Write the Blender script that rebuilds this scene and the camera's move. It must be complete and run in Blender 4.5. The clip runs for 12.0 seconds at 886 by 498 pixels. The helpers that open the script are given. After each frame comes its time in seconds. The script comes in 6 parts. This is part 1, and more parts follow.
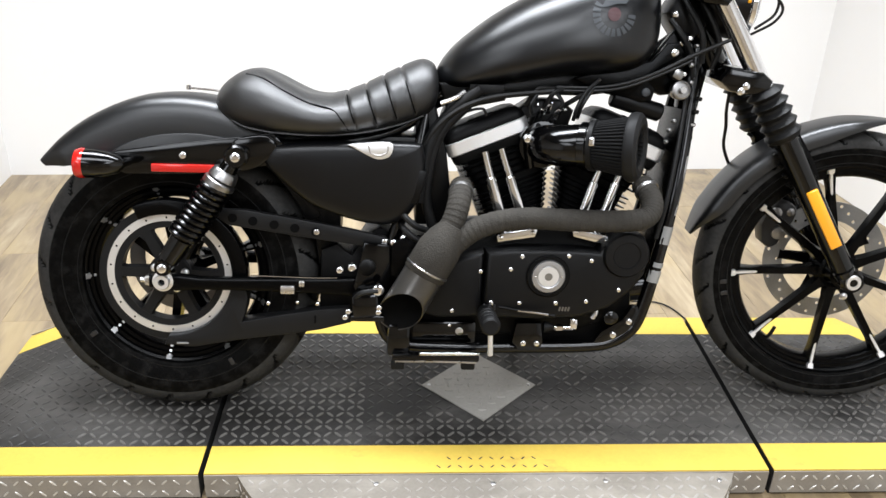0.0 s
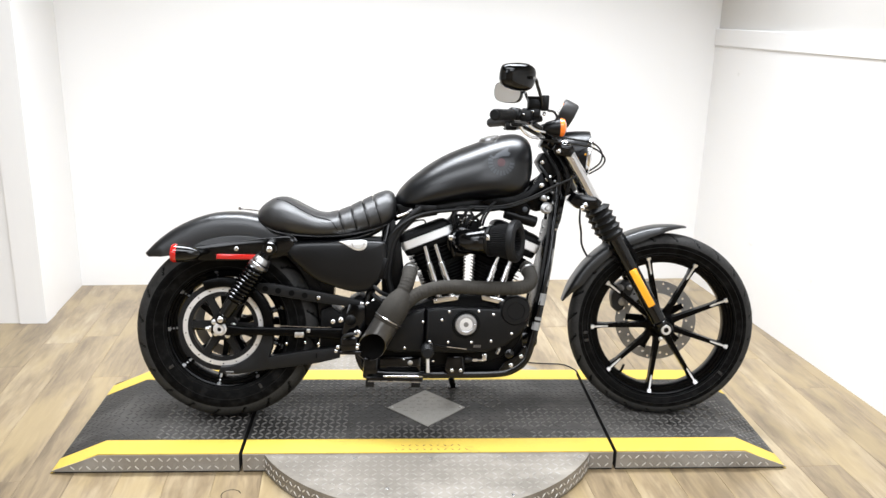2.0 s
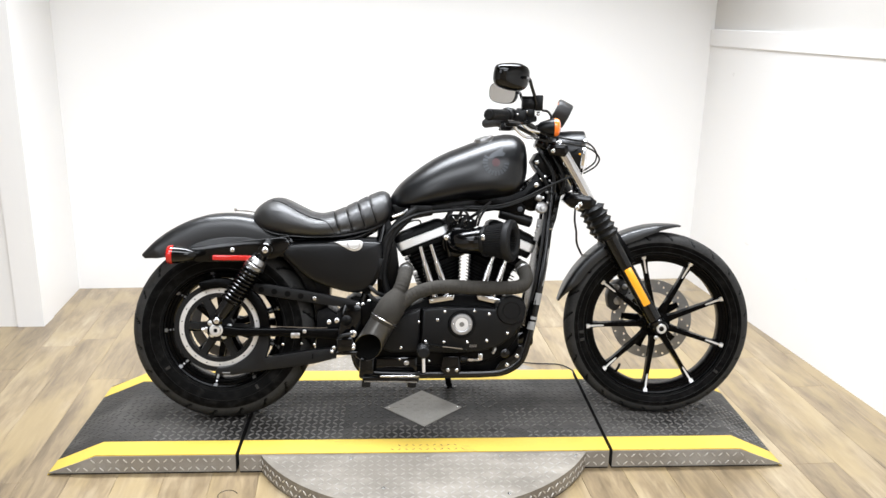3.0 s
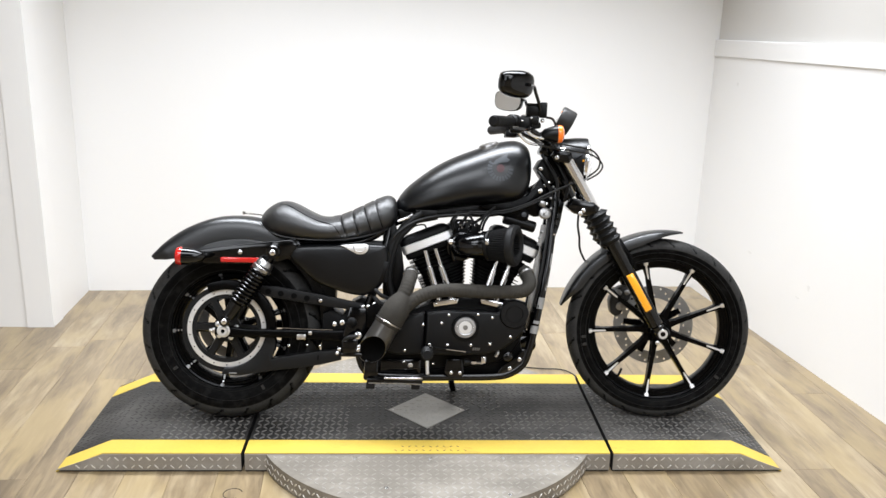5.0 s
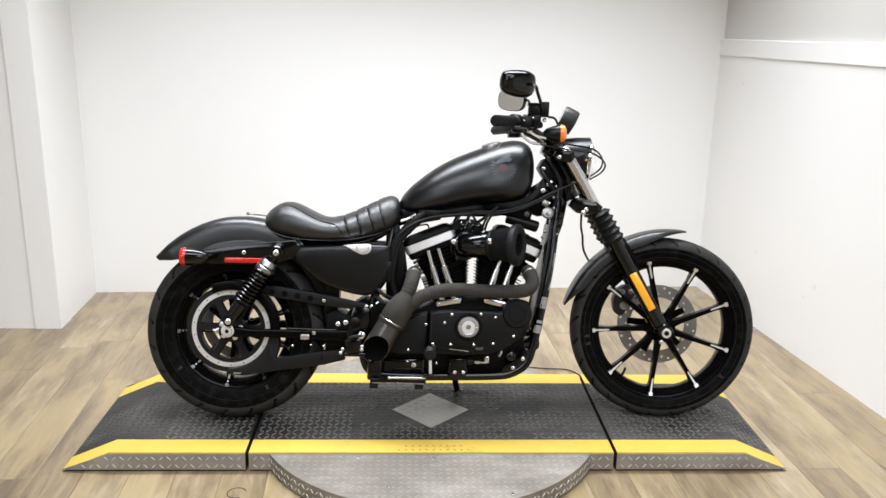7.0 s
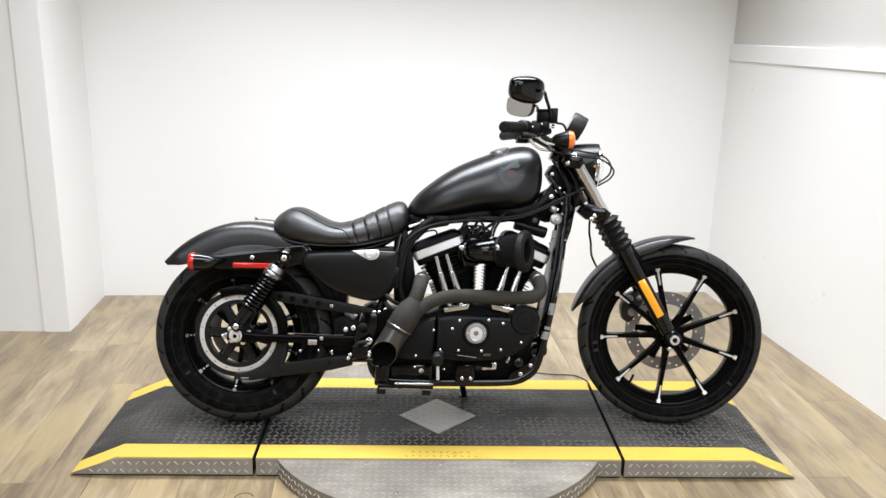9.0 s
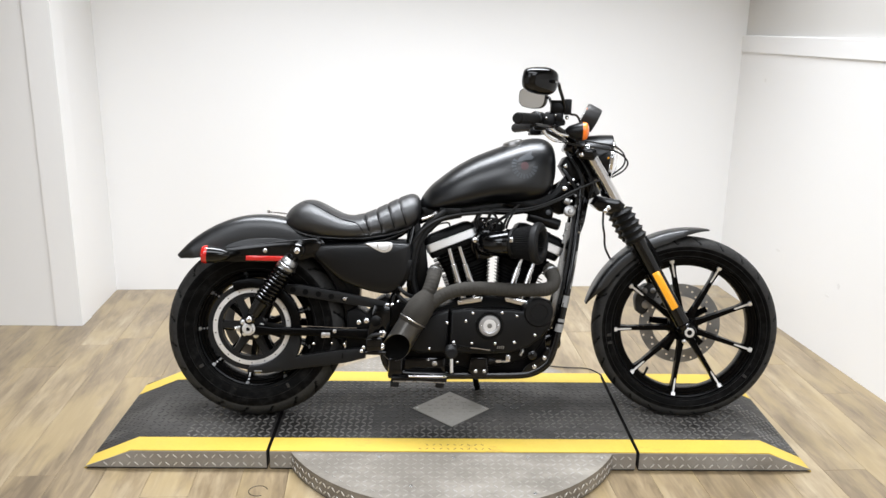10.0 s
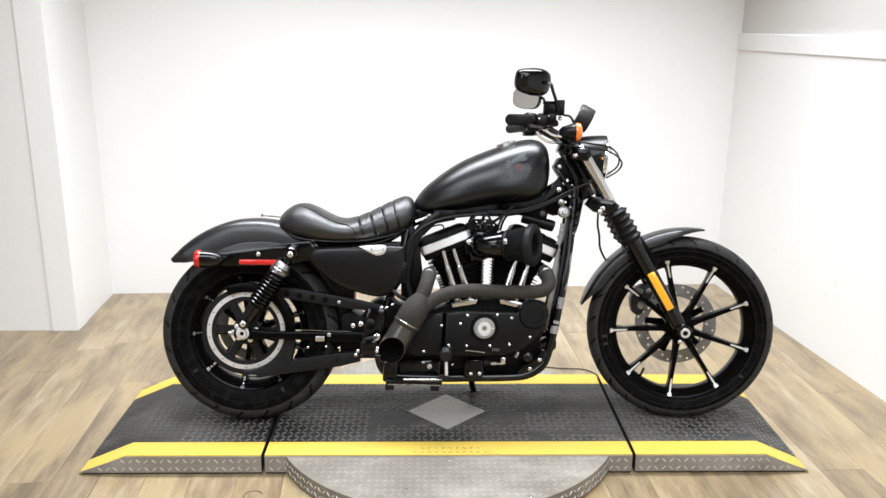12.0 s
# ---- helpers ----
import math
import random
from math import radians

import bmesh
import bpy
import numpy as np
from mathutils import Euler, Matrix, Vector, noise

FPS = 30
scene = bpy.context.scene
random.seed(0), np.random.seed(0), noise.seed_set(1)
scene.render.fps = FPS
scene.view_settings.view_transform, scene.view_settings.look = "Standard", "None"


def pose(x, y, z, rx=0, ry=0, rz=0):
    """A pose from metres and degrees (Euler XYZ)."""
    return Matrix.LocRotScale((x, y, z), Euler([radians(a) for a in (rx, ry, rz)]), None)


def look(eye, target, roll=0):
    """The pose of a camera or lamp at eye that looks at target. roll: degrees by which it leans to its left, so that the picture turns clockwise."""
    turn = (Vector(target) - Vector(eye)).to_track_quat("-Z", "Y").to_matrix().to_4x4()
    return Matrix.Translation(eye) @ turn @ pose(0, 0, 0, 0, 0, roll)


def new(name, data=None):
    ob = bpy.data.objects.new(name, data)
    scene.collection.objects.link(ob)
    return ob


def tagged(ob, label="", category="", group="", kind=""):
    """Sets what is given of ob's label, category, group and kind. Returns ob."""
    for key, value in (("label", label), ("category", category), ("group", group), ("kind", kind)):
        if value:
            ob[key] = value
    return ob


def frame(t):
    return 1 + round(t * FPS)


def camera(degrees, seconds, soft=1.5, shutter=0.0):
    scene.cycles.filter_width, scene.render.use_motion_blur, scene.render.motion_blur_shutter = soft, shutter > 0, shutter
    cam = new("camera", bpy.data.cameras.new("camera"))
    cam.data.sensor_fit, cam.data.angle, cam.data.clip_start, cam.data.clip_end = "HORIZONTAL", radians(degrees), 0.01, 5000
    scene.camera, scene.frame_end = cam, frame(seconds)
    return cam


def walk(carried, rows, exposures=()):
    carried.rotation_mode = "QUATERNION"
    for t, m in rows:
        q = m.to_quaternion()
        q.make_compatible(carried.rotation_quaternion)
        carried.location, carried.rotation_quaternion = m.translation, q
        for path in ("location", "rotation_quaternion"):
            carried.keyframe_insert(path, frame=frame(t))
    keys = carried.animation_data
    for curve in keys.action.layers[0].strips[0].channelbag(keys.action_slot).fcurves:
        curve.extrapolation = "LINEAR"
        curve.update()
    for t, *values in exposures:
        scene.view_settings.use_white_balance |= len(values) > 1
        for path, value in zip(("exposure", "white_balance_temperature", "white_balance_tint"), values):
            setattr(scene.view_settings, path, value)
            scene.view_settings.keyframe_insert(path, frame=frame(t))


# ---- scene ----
cam = camera(55.7, 12.0)
PATH = [
    (0, (-0.278, -1.711, 1.312), (-0.173, 0.077, 0.421), 1.9),
    (0.5, (-0.236, -2.105, 1.444), (-0.083, -0.244, 0.727), 4.7),
    (1, (-0.193, -2.485, 1.472), (-0.061, -0.573, 0.897), 3.0),
    (1.5, (-0.22, -2.745, 1.501), (-0.083, -0.838, 0.914), 1.7),
    (2, (-0.205, -2.783, 1.507), (-0.085, -0.869, 0.942), 1.5),
    (2.5, (-0.195, -2.785, 1.505), (-0.094, -0.867, 0.947), 2.1),
    (3, (-0.191, -2.795, 1.498), (-0.07, -0.878, 0.941), 1.2),
    (5, (-0.186, -2.84, 1.494), (-0.081, -0.917, 0.957), 1.6),
    (5.5, (-0.175, -2.846, 1.494), (-0.079, -0.918, 0.968), 1.3),
    (6, (-0.171, -2.851, 1.482), (-0.073, -0.926, 0.947), 1.2),
    (6.5, (-0.162, -2.842, 1.492), (-0.077, -0.917, 0.956), 1.3),
    (7, (-0.161, -2.849, 1.487), (-0.08, -0.923, 0.955), 1.2),
    (9, (-0.164, -2.844, 1.498), (-0.1, -0.915, 0.971), 1.3),
    (9.5, (-0.172, -2.842, 1.491), (-0.113, -0.914, 0.965), 1.1),
    (10, (-0.183, -2.836, 1.485), (-0.137, -0.91, 0.947), 1.0),
    (10.5, (-0.193, -2.828, 1.486), (-0.153, -0.907, 0.933), 1.0),
    (11, (-0.183, -2.826, 1.484), (-0.126, -0.904, 0.933), 0.7),
    (11.5, (-0.165, -2.821, 1.487), (-0.101, -0.901, 0.931), 0.7),
    (12, (-0.159, -2.822, 1.493), (-0.115, -0.897, 0.953), 0.5),
]
walk(cam, [(t, look(eye, target, roll)) for t, eye, target, roll in PATH], exposures=[(0, -0.1), (1, -0.05), (1.5, -0.02), (3, -0.02), (5, -0.2), (6.5, -0.32), (9.5, -0.28), (10.5, -0.26), (12, -0.14)])

# ---------------------------------------------------------------- light
world = bpy.data.worlds.new("room_air")
scene.world = world
world.use_nodes = True
world.node_tree.nodes["Background"].inputs[0].default_value = (1.0, 0.97, 0.93, 1)
world.node_tree.nodes["Background"].inputs[1].default_value = 0.02


def area_lamp(name, eye, target, sx, sy, power, colour, spread):
    data = bpy.data.lights.new(name, "AREA")
    data.shape, data.size, data.size_y, data.energy, data.color = "RECTANGLE", sx, sy, power, colour
    data.spread = radians(spread)
    ob = new(name, data)
    ob.matrix_world = look(eye, target)
    return ob


LAMP = (0.935, 0.978, 1.045)
# unseen ceiling lights, added and narrowed to suit the walls, tank and floor: one row over the platform, one before it,
# and a pair further off
area_lamp("ceiling_light_bank", (-0.1, 0.48, 2.87), (-0.1, 0.49, 0), 3.0, 0.6, 98, LAMP, 102)
area_lamp("ceiling_light_bank", (-0.3, -1.7, 2.87), (-0.3, -1.69, 0), 3.6, 0.9, 90, LAMP, 138)
area_lamp("ceiling_light_bank", (-2.6, -4.0, 2.87), (-2.6, -3.99, 0), 1.6, 2.2, 76, LAMP, 164)
area_lamp("ceiling_light_bank", (1.0, -4.0, 2.87), (1.0, -3.99, 0), 1.4, 2.2, 92, LAMP, 164)


# ---------------------------------------------------------------- materials
def material(name, base, rough=0.5, metal=0.0, vary=0.15, scale=8.0, fine=120.0, bump=0.0, coat=0.0, rough_vary=0.1, spec=0.5):
    m = bpy.data.materials.new(name)
    m.use_nodes = True
    nt = m.node_tree
    p = nt.nodes["Principled BSDF"]
    co = nt.nodes.new("ShaderNodeTexCoord")
    n1 = nt.nodes.new("ShaderNodeTexNoise")
    n1.inputs["Scale"].default_value, n1.inputs["Detail"].default_value = scale, 4
    n2 = nt.nodes.new("ShaderNodeTexNoise")
    n2.inputs["Scale"].default_value, n2.inputs["Detail"].default_value = fine, 3
    nt.links.new(co.outputs["Object"], n1.inputs["Vector"])
    nt.links.new(co.outputs["Object"], n2.inputs["Vector"])
    mix = nt.nodes.new("ShaderNodeMix")
    mix.data_type = "RGBA"
    lo = [max(0, c * (1 - vary)) for c in base]
    hi = [min(1, c * (1 + vary)) for c in base]
    mix.inputs["A"].default_value, mix.inputs["B"].default_value = (*lo, 1), (*hi, 1)
    add = nt.nodes.new("ShaderNodeMath")
    add.operation = "MULTIPLY_ADD"
    add.inputs[1].default_value = 0.45
    nt.links.new(n2.outputs["Fac"], add.inputs[0])
    half = nt.nodes.new("ShaderNodeMath")
    half.operation = "MULTIPLY"
    half.inputs[1].default_value = 0.55
    nt.links.new(n1.outputs["Fac"], half.inputs[0])
    nt.links.new(half.outputs[0], add.inputs[2])
    nt.links.new(add.outputs[0], mix.inputs["Factor"])
    nt.links.new(mix.outputs["Result"], p.inputs["Base Color"])
    rr = nt.nodes.new("ShaderNodeMapRange")
    rr.inputs["To Min"].default_value, rr.inputs["To Max"].default_value = max(0.02, rough - rough_vary), min(1, rough + rough_vary)
    nt.links.new(n1.outputs["Fac"], rr.inputs["Value"])
    nt.links.new(rr.outputs[0], p.inputs["Roughness"])
    p.inputs["Metallic"].default_value = metal
    p.inputs["Coat Weight"].default_value = coat
    p.inputs["Specular IOR Level"].default_value = spec
    p.inputs["Coat Roughness"].default_value = 0.06
    if bump:
        b = nt.nodes.new("ShaderNodeBump")
        b.inputs["Strength"].default_value, b.inputs["Distance"].default_value = bump, 0.002
        nt.links.new(n2.outputs["Fac"], b.inputs["Height"])
        nt.links.new(b.outputs[0], p.inputs["Normal"])
    return m


M = {
    "satin": material("satin_black_paint", (0.0013, 0.0015, 0.0020), 0.31, 0, 0.1, 5, 400, 0.02, 0, 0.03, spec=0.48),
    "denim": material("flat_black_paint", (0.0016, 0.0017, 0.0021), 0.33, 0, 0.1, 5, 400, 0.02, 0, 0.03, spec=0.30),
    "fender": material("satin_black_fender_paint", (0.0024, 0.0026, 0.0030), 0.37, 0, 0.1, 5, 400, 0.02, 0, 0.03, spec=0.60),
    "gloss": material("gloss_black_enamel", (0.0008, 0.0008, 0.0009), 0.12, 0, 0.2, 10, 200, 0, 0.1, 0.05, spec=0.35),
    "powder": material("black_powder_coat", (0.0008, 0.0008, 0.0009), 0.24, 0, 0.2, 12, 600, 0.12, 0, 0.06, spec=0.10),
    "case": material("satin_black_engine_case", (0.0034, 0.0034, 0.0036), 0.40, 0, 0.2, 10, 700, 0.25, 0, 0.06, spec=0.20),
    "wrinkle": material("black_wrinkle_finish", (0.0016, 0.0016, 0.0017), 0.42, 0, 0.25, 10, 900, 0.4, 0, 0.08, spec=0.12),
    "tyre": material("tyre_sidewall_rubber", (0.0012, 0.0012, 0.0012), 0.42, 0, 0.5, 9, 260, 0.4, 0, 0.12, spec=0.055),
    "tread": material("dusty_tread_rubber", (0.027, 0.0263, 0.0252), 0.6, 0, 0.9, 14, 120, 0.5, 0, 0.12, spec=0.12),
    "gauge": material("grey_gauge_shell", (0.021, 0.020, 0.0195), 0.45, 0, 0.1, 20, 300, spec=0.3),
    "frame": material("black_frame_enamel", (0.0009, 0.0009, 0.0010), 0.16, 0, 0.2, 10, 200, 0.05, 0, 0.05, spec=0.4),
    "guard": material("dark_grey_moulded_plastic", (0.0085, 0.0085, 0.0088), 0.45, 0, 0.15, 12, 400, 0.1, 0, 0.06, spec=0.18),
    "endring": material("grey_black_moulded_rubber", (0.008, 0.008, 0.0082), 0.5, 0, 0.15, 12, 400, 0.1, 0, 0.06, spec=0.2),
    "rotor": material("dark_rotor_steel", (0.29, 0.287, 0.28), 0.42, 0.9, 0.3, 14, 300, 0.05, 0, 0.1),
    "timer": material("brushed_timer_cover", (0.42, 0.42, 0.43), 0.42, 1, 0.15, 30, 500, 0.08, 0, 0.08),
    # beige of the unseen far wall, chosen for what mirrors and tank reflect
    "far": material("warm_far_wall_paint", (0.47, 0.40, 0.31), 0.7, 0, 0.08, 1.5, 60, 0.1, 0, 0.05),
    "smudge": material("wall_smudge", (0.79, 0.78, 0.765), 0.6, 0, 0.08, 30, 200, 0, 0, 0.05),
    "rubber": material("black_rubber", (0.0045, 0.0045, 0.0046), 0.48, 0, 0.2, 15, 500, 0.2, 0, 0.08, spec=0.2),
    "leather": material("black_vinyl_leather", (0.0042, 0.0042, 0.0044), 0.41, 0, 0.2, 6, 700, 0.3, 0, 0.06, spec=0.75),
    "chrome": material("chrome_plate", (0.78, 0.78, 0.79), 0.12, 1, 0.03, 8, 200, 0, 0, 0.03),
    "steel": material("zinc_steel", (0.62, 0.61, 0.6), 0.28, 1, 0.1, 30, 300, 0.05, 0, 0.1),
    "machined": material("machined_aluminium", (0.83, 0.83, 0.83), 0.46, 1, 0.06, 12, 400, 0.05, 0, 0.06),
    "disc": material("brake_disc_steel", (0.30, 0.295, 0.29), 0.35, 1, 0.12, 20, 400, 0.05, 0, 0.08),
    "wrap": material("exhaust_heat_wrap", (0.032, 0.0288, 0.0240), 0.78, 0, 0.7, 30, 300, 1.0, 0, 0.06, spec=0.25),
    "muffler": material("black_coated_muffler", (0.085, 0.080, 0.073), 0.30, 0.7, 0.3, 14, 300, 0.1, 0, 0.08, spec=0.5),
    # black of the sooty bore and dark seams, and of shade in guard openings
    "soot_shade_black": material("soot_and_shade_black", (0.0015, 0.0015, 0.0015), 0.9, 0, 0.2, 20, 200, spec=0.1),
    "red": material("red_lens_plastic", (0.5, 0.014, 0.010), 0.15, 0, 0.1, 30, 200, 0, 0.5, 0.04),
    "amber": material("amber_lens_plastic", (0.95, 0.40, 0.018), 0.2, 0, 0.08, 30, 200, 0, 0.5, 0.04),
    "signal": material("orange_signal_lens", (0.95, 0.20, 0.015), 0.2, 0, 0.08, 30, 200, 0, 0.5, 0.04),
    "plastic": material("black_plastic", (0.0018, 0.0018, 0.0019), 0.36, 0, 0.2, 20, 500, 0.1, 0, 0.06, spec=0.18),
    "grey": material("dark_grey_decal", (0.036, 0.040, 0.045), 0.42, 0, 0.2, 60, 300, 0, 0, 0.05, spec=0.4),
    "decal_red": material("dull_red_decal", (0.052, 0.020, 0.022), 0.42, 0, 0.2, 60, 300, 0, 0, 0.05, spec=0.35),
    "filter": material("filter_gauze", (0.006, 0.006, 0.0062), 0.7, 0, 0.3, 40, 900, 0.5, 0, 0.05, spec=0.15),
    "label": material("pale_label_film", (0.25, 0.25, 0.245), 0.4, 0, 0.2, 60, 300, 0, 0, 0.05),
    "wall": material("white_wall_paint", (0.86, 0.852, 0.84), 0.45, 0, 0.02, 1.2, 160, 0.06, 0, 0.05),
    "upper": material("grey_white_wall_paint", (0.66, 0.645, 0.618), 0.55, 0, 0.03, 1.2, 160, 0.05, 0, 0.05),
    "ceil": material("dark_ceiling_paint", (0.16, 0.16, 0.16), 0.8, 0, 0.04, 2, 60, 0.1, 0, 0.05),
    "mat": material("black_tread_mat", (0.0180, 0.0169, 0.0157), 0.46, 0, 0.6, 5, 60, 0.15, 0, 0.18, spec=0.26),
    # lug colour: wear, lightened further to paint in glints on the tops
    "worn": material("worn_glinting_relief", (0.105, 0.099, 0.091), 0.40, 0, 0.6, 5, 60, 0.1, 0, 0.12, spec=0.4),
    "rubbed": material("rubbed_tread_relief", (0.034, 0.032, 0.0295), 0.46, 0, 0.6, 5, 60, 0.1, 0, 0.12, spec=0.3),
    "yellow": material("yellow_safety_paint", (0.535, 0.378, 0.062), 0.5, 0, 0.18, 14, 120, 0.1, 0, 0.1, spec=0.3),
    "plate": material("aluminium_tread_plate", (0.235, 0.215, 0.187), 0.5, 0.25, 0.25, 7, 160, 0.12, 0, 0.12),
    "disc_plate": material("warm_grey_tread_plate", (0.175, 0.156, 0.130), 0.52, 0.2, 0.35, 7, 160, 0.12, 0, 0.12, spec=0.35),
    "bright_plate": material("bright_aluminium_plate", (0.33, 0.315, 0.285), 0.46, 0.3, 0.25, 7, 160, 0.12, 0, 0.12),
    # base colour raised to paint highlight lines on the shiny lugs
    "lug": material("polished_highlit_lug", (0.56, 0.54, 0.50), 0.34, 0.5, 0.25, 20, 160, 0.05, 0, 0.12),
    "dark": material("dark_gap_shadow_steel", (0.010, 0.010, 0.010), 0.7, 0.2, 0.2, 10, 100),
    "cable": material("black_cable_sheath", (0.0040, 0.0040, 0.0040), 0.45, 0, 0.2, 30, 300, spec=0.3),
}


def simple(name, **inputs):
    m = bpy.data.materials.new(name)
    m.use_nodes = True
    p = m.node_tree.nodes["Principled BSDF"]
    for key, value in inputs.items():
        p.inputs[key.replace("_", " ")].default_value = value
    return m


M["mirror"] = simple("mirror_glass", Base_Color=(0.9, 0.9, 0.9, 1), Metallic=1.0, Roughness=0.02)
M["glass"] = simple("clear_lens_glass", Base_Color=(0.95, 0.96, 0.97, 1), Roughness=0.03, Transmission_Weight=1.0, IOR=1.45)


def plank_material():
    m = bpy.data.materials.new("light_oak_vinyl_plank")
    m.use_nodes = True
    nt = m.node_tree
    p = nt.nodes["Principled BSDF"]
    co = nt.nodes.new("ShaderNodeTexCoord")
    info = nt.nodes.new("ShaderNodeObjectInfo")
    shift = nt.nodes.new("ShaderNodeVectorMath")
    shift.operation = "ADD"
    mul = nt.nodes.new("ShaderNodeMath")
    mul.operation = "MULTIPLY"
    mul.inputs[1].default_value = 37.0
    nt.links.new(info.outputs["Random"], mul.inputs[0])
    nt.links.new(co.outputs["Object"], shift.inputs[0])
    nt.links.new(mul.outputs[0], shift.inputs[1])
    mp = nt.nodes.new("ShaderNodeMapping")
    mp.inputs["Scale"].default_value = (1.0, 0.12, 1.0)
    nt.links.new(shift.outputs[0], mp.inputs["Vector"])
    grain = nt.nodes.new("ShaderNodeTexNoise")
    grain.inputs["Scale"].default_value, grain.inputs["Detail"].default_value, grain.inputs["Distortion"].default_value = 60, 6, 0.8
    broad = nt.nodes.new("ShaderNodeTexNoise")
    broad.inputs["Scale"].default_value, broad.inputs["Detail"].default_value = 11, 3
    nt.links.new(mp.outputs[0], grain.inputs["Vector"])
    nt.links.new(mp.outputs[0], broad.inputs["Vector"])
    ramp = nt.nodes.new("ShaderNodeValToRGB")
    e = ramp.color_ramp.elements
    e[0].position, e[0].color = 0.30, (0.112, 0.080, 0.046, 1)
    e[1].position, e[1].color = 0.72, (0.392, 0.316, 0.202, 1)
    e.new(0.5).color = (0.242, 0.180, 0.104, 1)
    s = nt.nodes.new("ShaderNodeMath")
    s.operation = "MULTIPLY_ADD"
    s.inputs[1].default_value = 0.4
    w = nt.nodes.new("ShaderNodeMath")
    w.operation = "MULTIPLY_ADD"
    w.inputs[1].default_value = 0.6
    off = nt.nodes.new("ShaderNodeMapRange")
    off.inputs["To Min"].default_value, off.inputs["To Max"].default_value = -0.065, 0.065
    nt.links.new(info.outputs["Random"], off.inputs["Value"])
    nt.links.new(off.outputs[0], w.inputs[2])
    nt.links.new(broad.outputs["Fac"], w.inputs[0])
    nt.links.new(grain.outputs["Fac"], s.inputs[0])
    nt.links.new(w.outputs[0], s.inputs[2])
    nt.links.new(s.outputs[0], ramp.inputs["Fac"])
    long = nt.nodes.new("ShaderNodeMapping")
    long.inputs["Scale"].default_value = (1.0, 0.30, 1.0)
    nt.links.new(shift.outputs[0], long.inputs["Vector"])
    blot = nt.nodes.new("ShaderNodeTexNoise")
    blot.inputs["Scale"].default_value, blot.inputs["Detail"].default_value, blot.inputs["Roughness"].default_value = 13, 7, 0.62
    nt.links.new(long.outputs[0], blot.inputs["Vector"])
    spot = nt.nodes.new("ShaderNodeMapRange")
    spot.inputs["From Min"].default_value, spot.inputs["From Max"].default_value = 0.50, 0.72
    spot.inputs["To Max"].default_value = 0.75
    nt.links.new(blot.outputs["Fac"], spot.inputs["Value"])
    stain = nt.nodes.new("ShaderNodeMix")
    stain.data_type = "RGBA"
    stain.inputs["B"].default_value = (0.130, 0.092, 0.052, 1)
    nt.links.new(spot.outputs[0], stain.inputs["Factor"])
    nt.links.new(ramp.outputs["Color"], stain.inputs["A"])
    # honey-coloured lengths among the greyer ones
    honey_noise = nt.nodes.new("ShaderNodeTexNoise")
    honey_noise.inputs["Scale"].default_value, honey_noise.inputs["Detail"].default_value, honey_noise.inputs["Roughness"].default_value = 7.5, 4, 0.55
    apart = nt.nodes.new("ShaderNodeVectorMath")
    apart.operation = "ADD"
    apart.inputs[1].default_value = (5.3, 9.1, 2.7)
    nt.links.new(long.outputs[0], apart.inputs[0])
    nt.links.new(apart.outputs[0], honey_noise.inputs["Vector"])
    honey_part = nt.nodes.new("ShaderNodeMapRange")
    honey_part.inputs["From Min"].default_value, honey_part.inputs["From Max"].default_value = 0.47, 0.62
    honey_part.inputs["To Max"].default_value = 0.6
    nt.links.new(honey_noise.outputs["Fac"], honey_part.inputs["Value"])
    honey = nt.nodes.new("ShaderNodeMix")
    honey.data_type = "RGBA"
    honey.inputs["B"].default_value = (0.330, 0.247, 0.124, 1)
    nt.links.new(honey_part.outputs[0], honey.inputs["Factor"])
    nt.links.new(stain.outputs["Result"], honey.inputs["A"])
    nt.links.new(honey.outputs["Result"], p.inputs["Base Color"])
    p.inputs["Roughness"].default_value = 0.32
    p.inputs["Specular IOR Level"].default_value = 0.6
    p.inputs["Coat Weight"].default_value, p.inputs["Coat Roughness"].default_value = 0.25, 0.22
    b = nt.nodes.new("ShaderNodeBump")
    b.inputs["Strength"].default_value, b.inputs["Distance"].default_value = 0.15, 0.001
    nt.links.new(grain.outputs["Fac"], b.inputs["Height"])
    nt.links.new(b.outputs[0], p.inputs["Normal"])
    return m


M["plank"] = plank_material()


def scuffed(key, pale, stretch, lo, hi):
    """Adds pale rubbed streaks, drawn out along x, over a material's own colour."""
    nt = M[key].node_tree
    p = nt.nodes["Principled BSDF"]
    co = nt.nodes.new("ShaderNodeTexCoord")
    mp = nt.nodes.new("ShaderNodeMapping")
    mp.inputs["Scale"].default_value = stretch
    n = nt.nodes.new("ShaderNodeTexNoise")
    n.inputs["Scale"].default_value, n.inputs["Detail"].default_value, n.inputs["Roughness"].default_value = 3.2, 9, 0.68
    mr = nt.nodes.new("ShaderNodeMapRange")
    mr.inputs["From Min"].default_value, mr.inputs["From Max"].default_value = lo, hi
    mix = nt.nodes.new("ShaderNodeMix")
    mix.data_type = "RGBA"
    old = p.inputs["Base Color"].links[0].from_socket
    nt.links.new(co.outputs["Object"], mp.inputs["Vector"])
    nt.links.new(mp.outputs[0], n.inputs["Vector"])
    nt.links.new(n.outputs["Fac"], mr.inputs["Value"])
    nt.links.new(mr.outputs[0], mix.inputs["Factor"])
    nt.links.new(old, mix.inputs["A"])
    mix.inputs["B"].default_value = (*pale, 1)
    nt.links.new(mix.outputs["Result"], p.inputs["Base Color"])


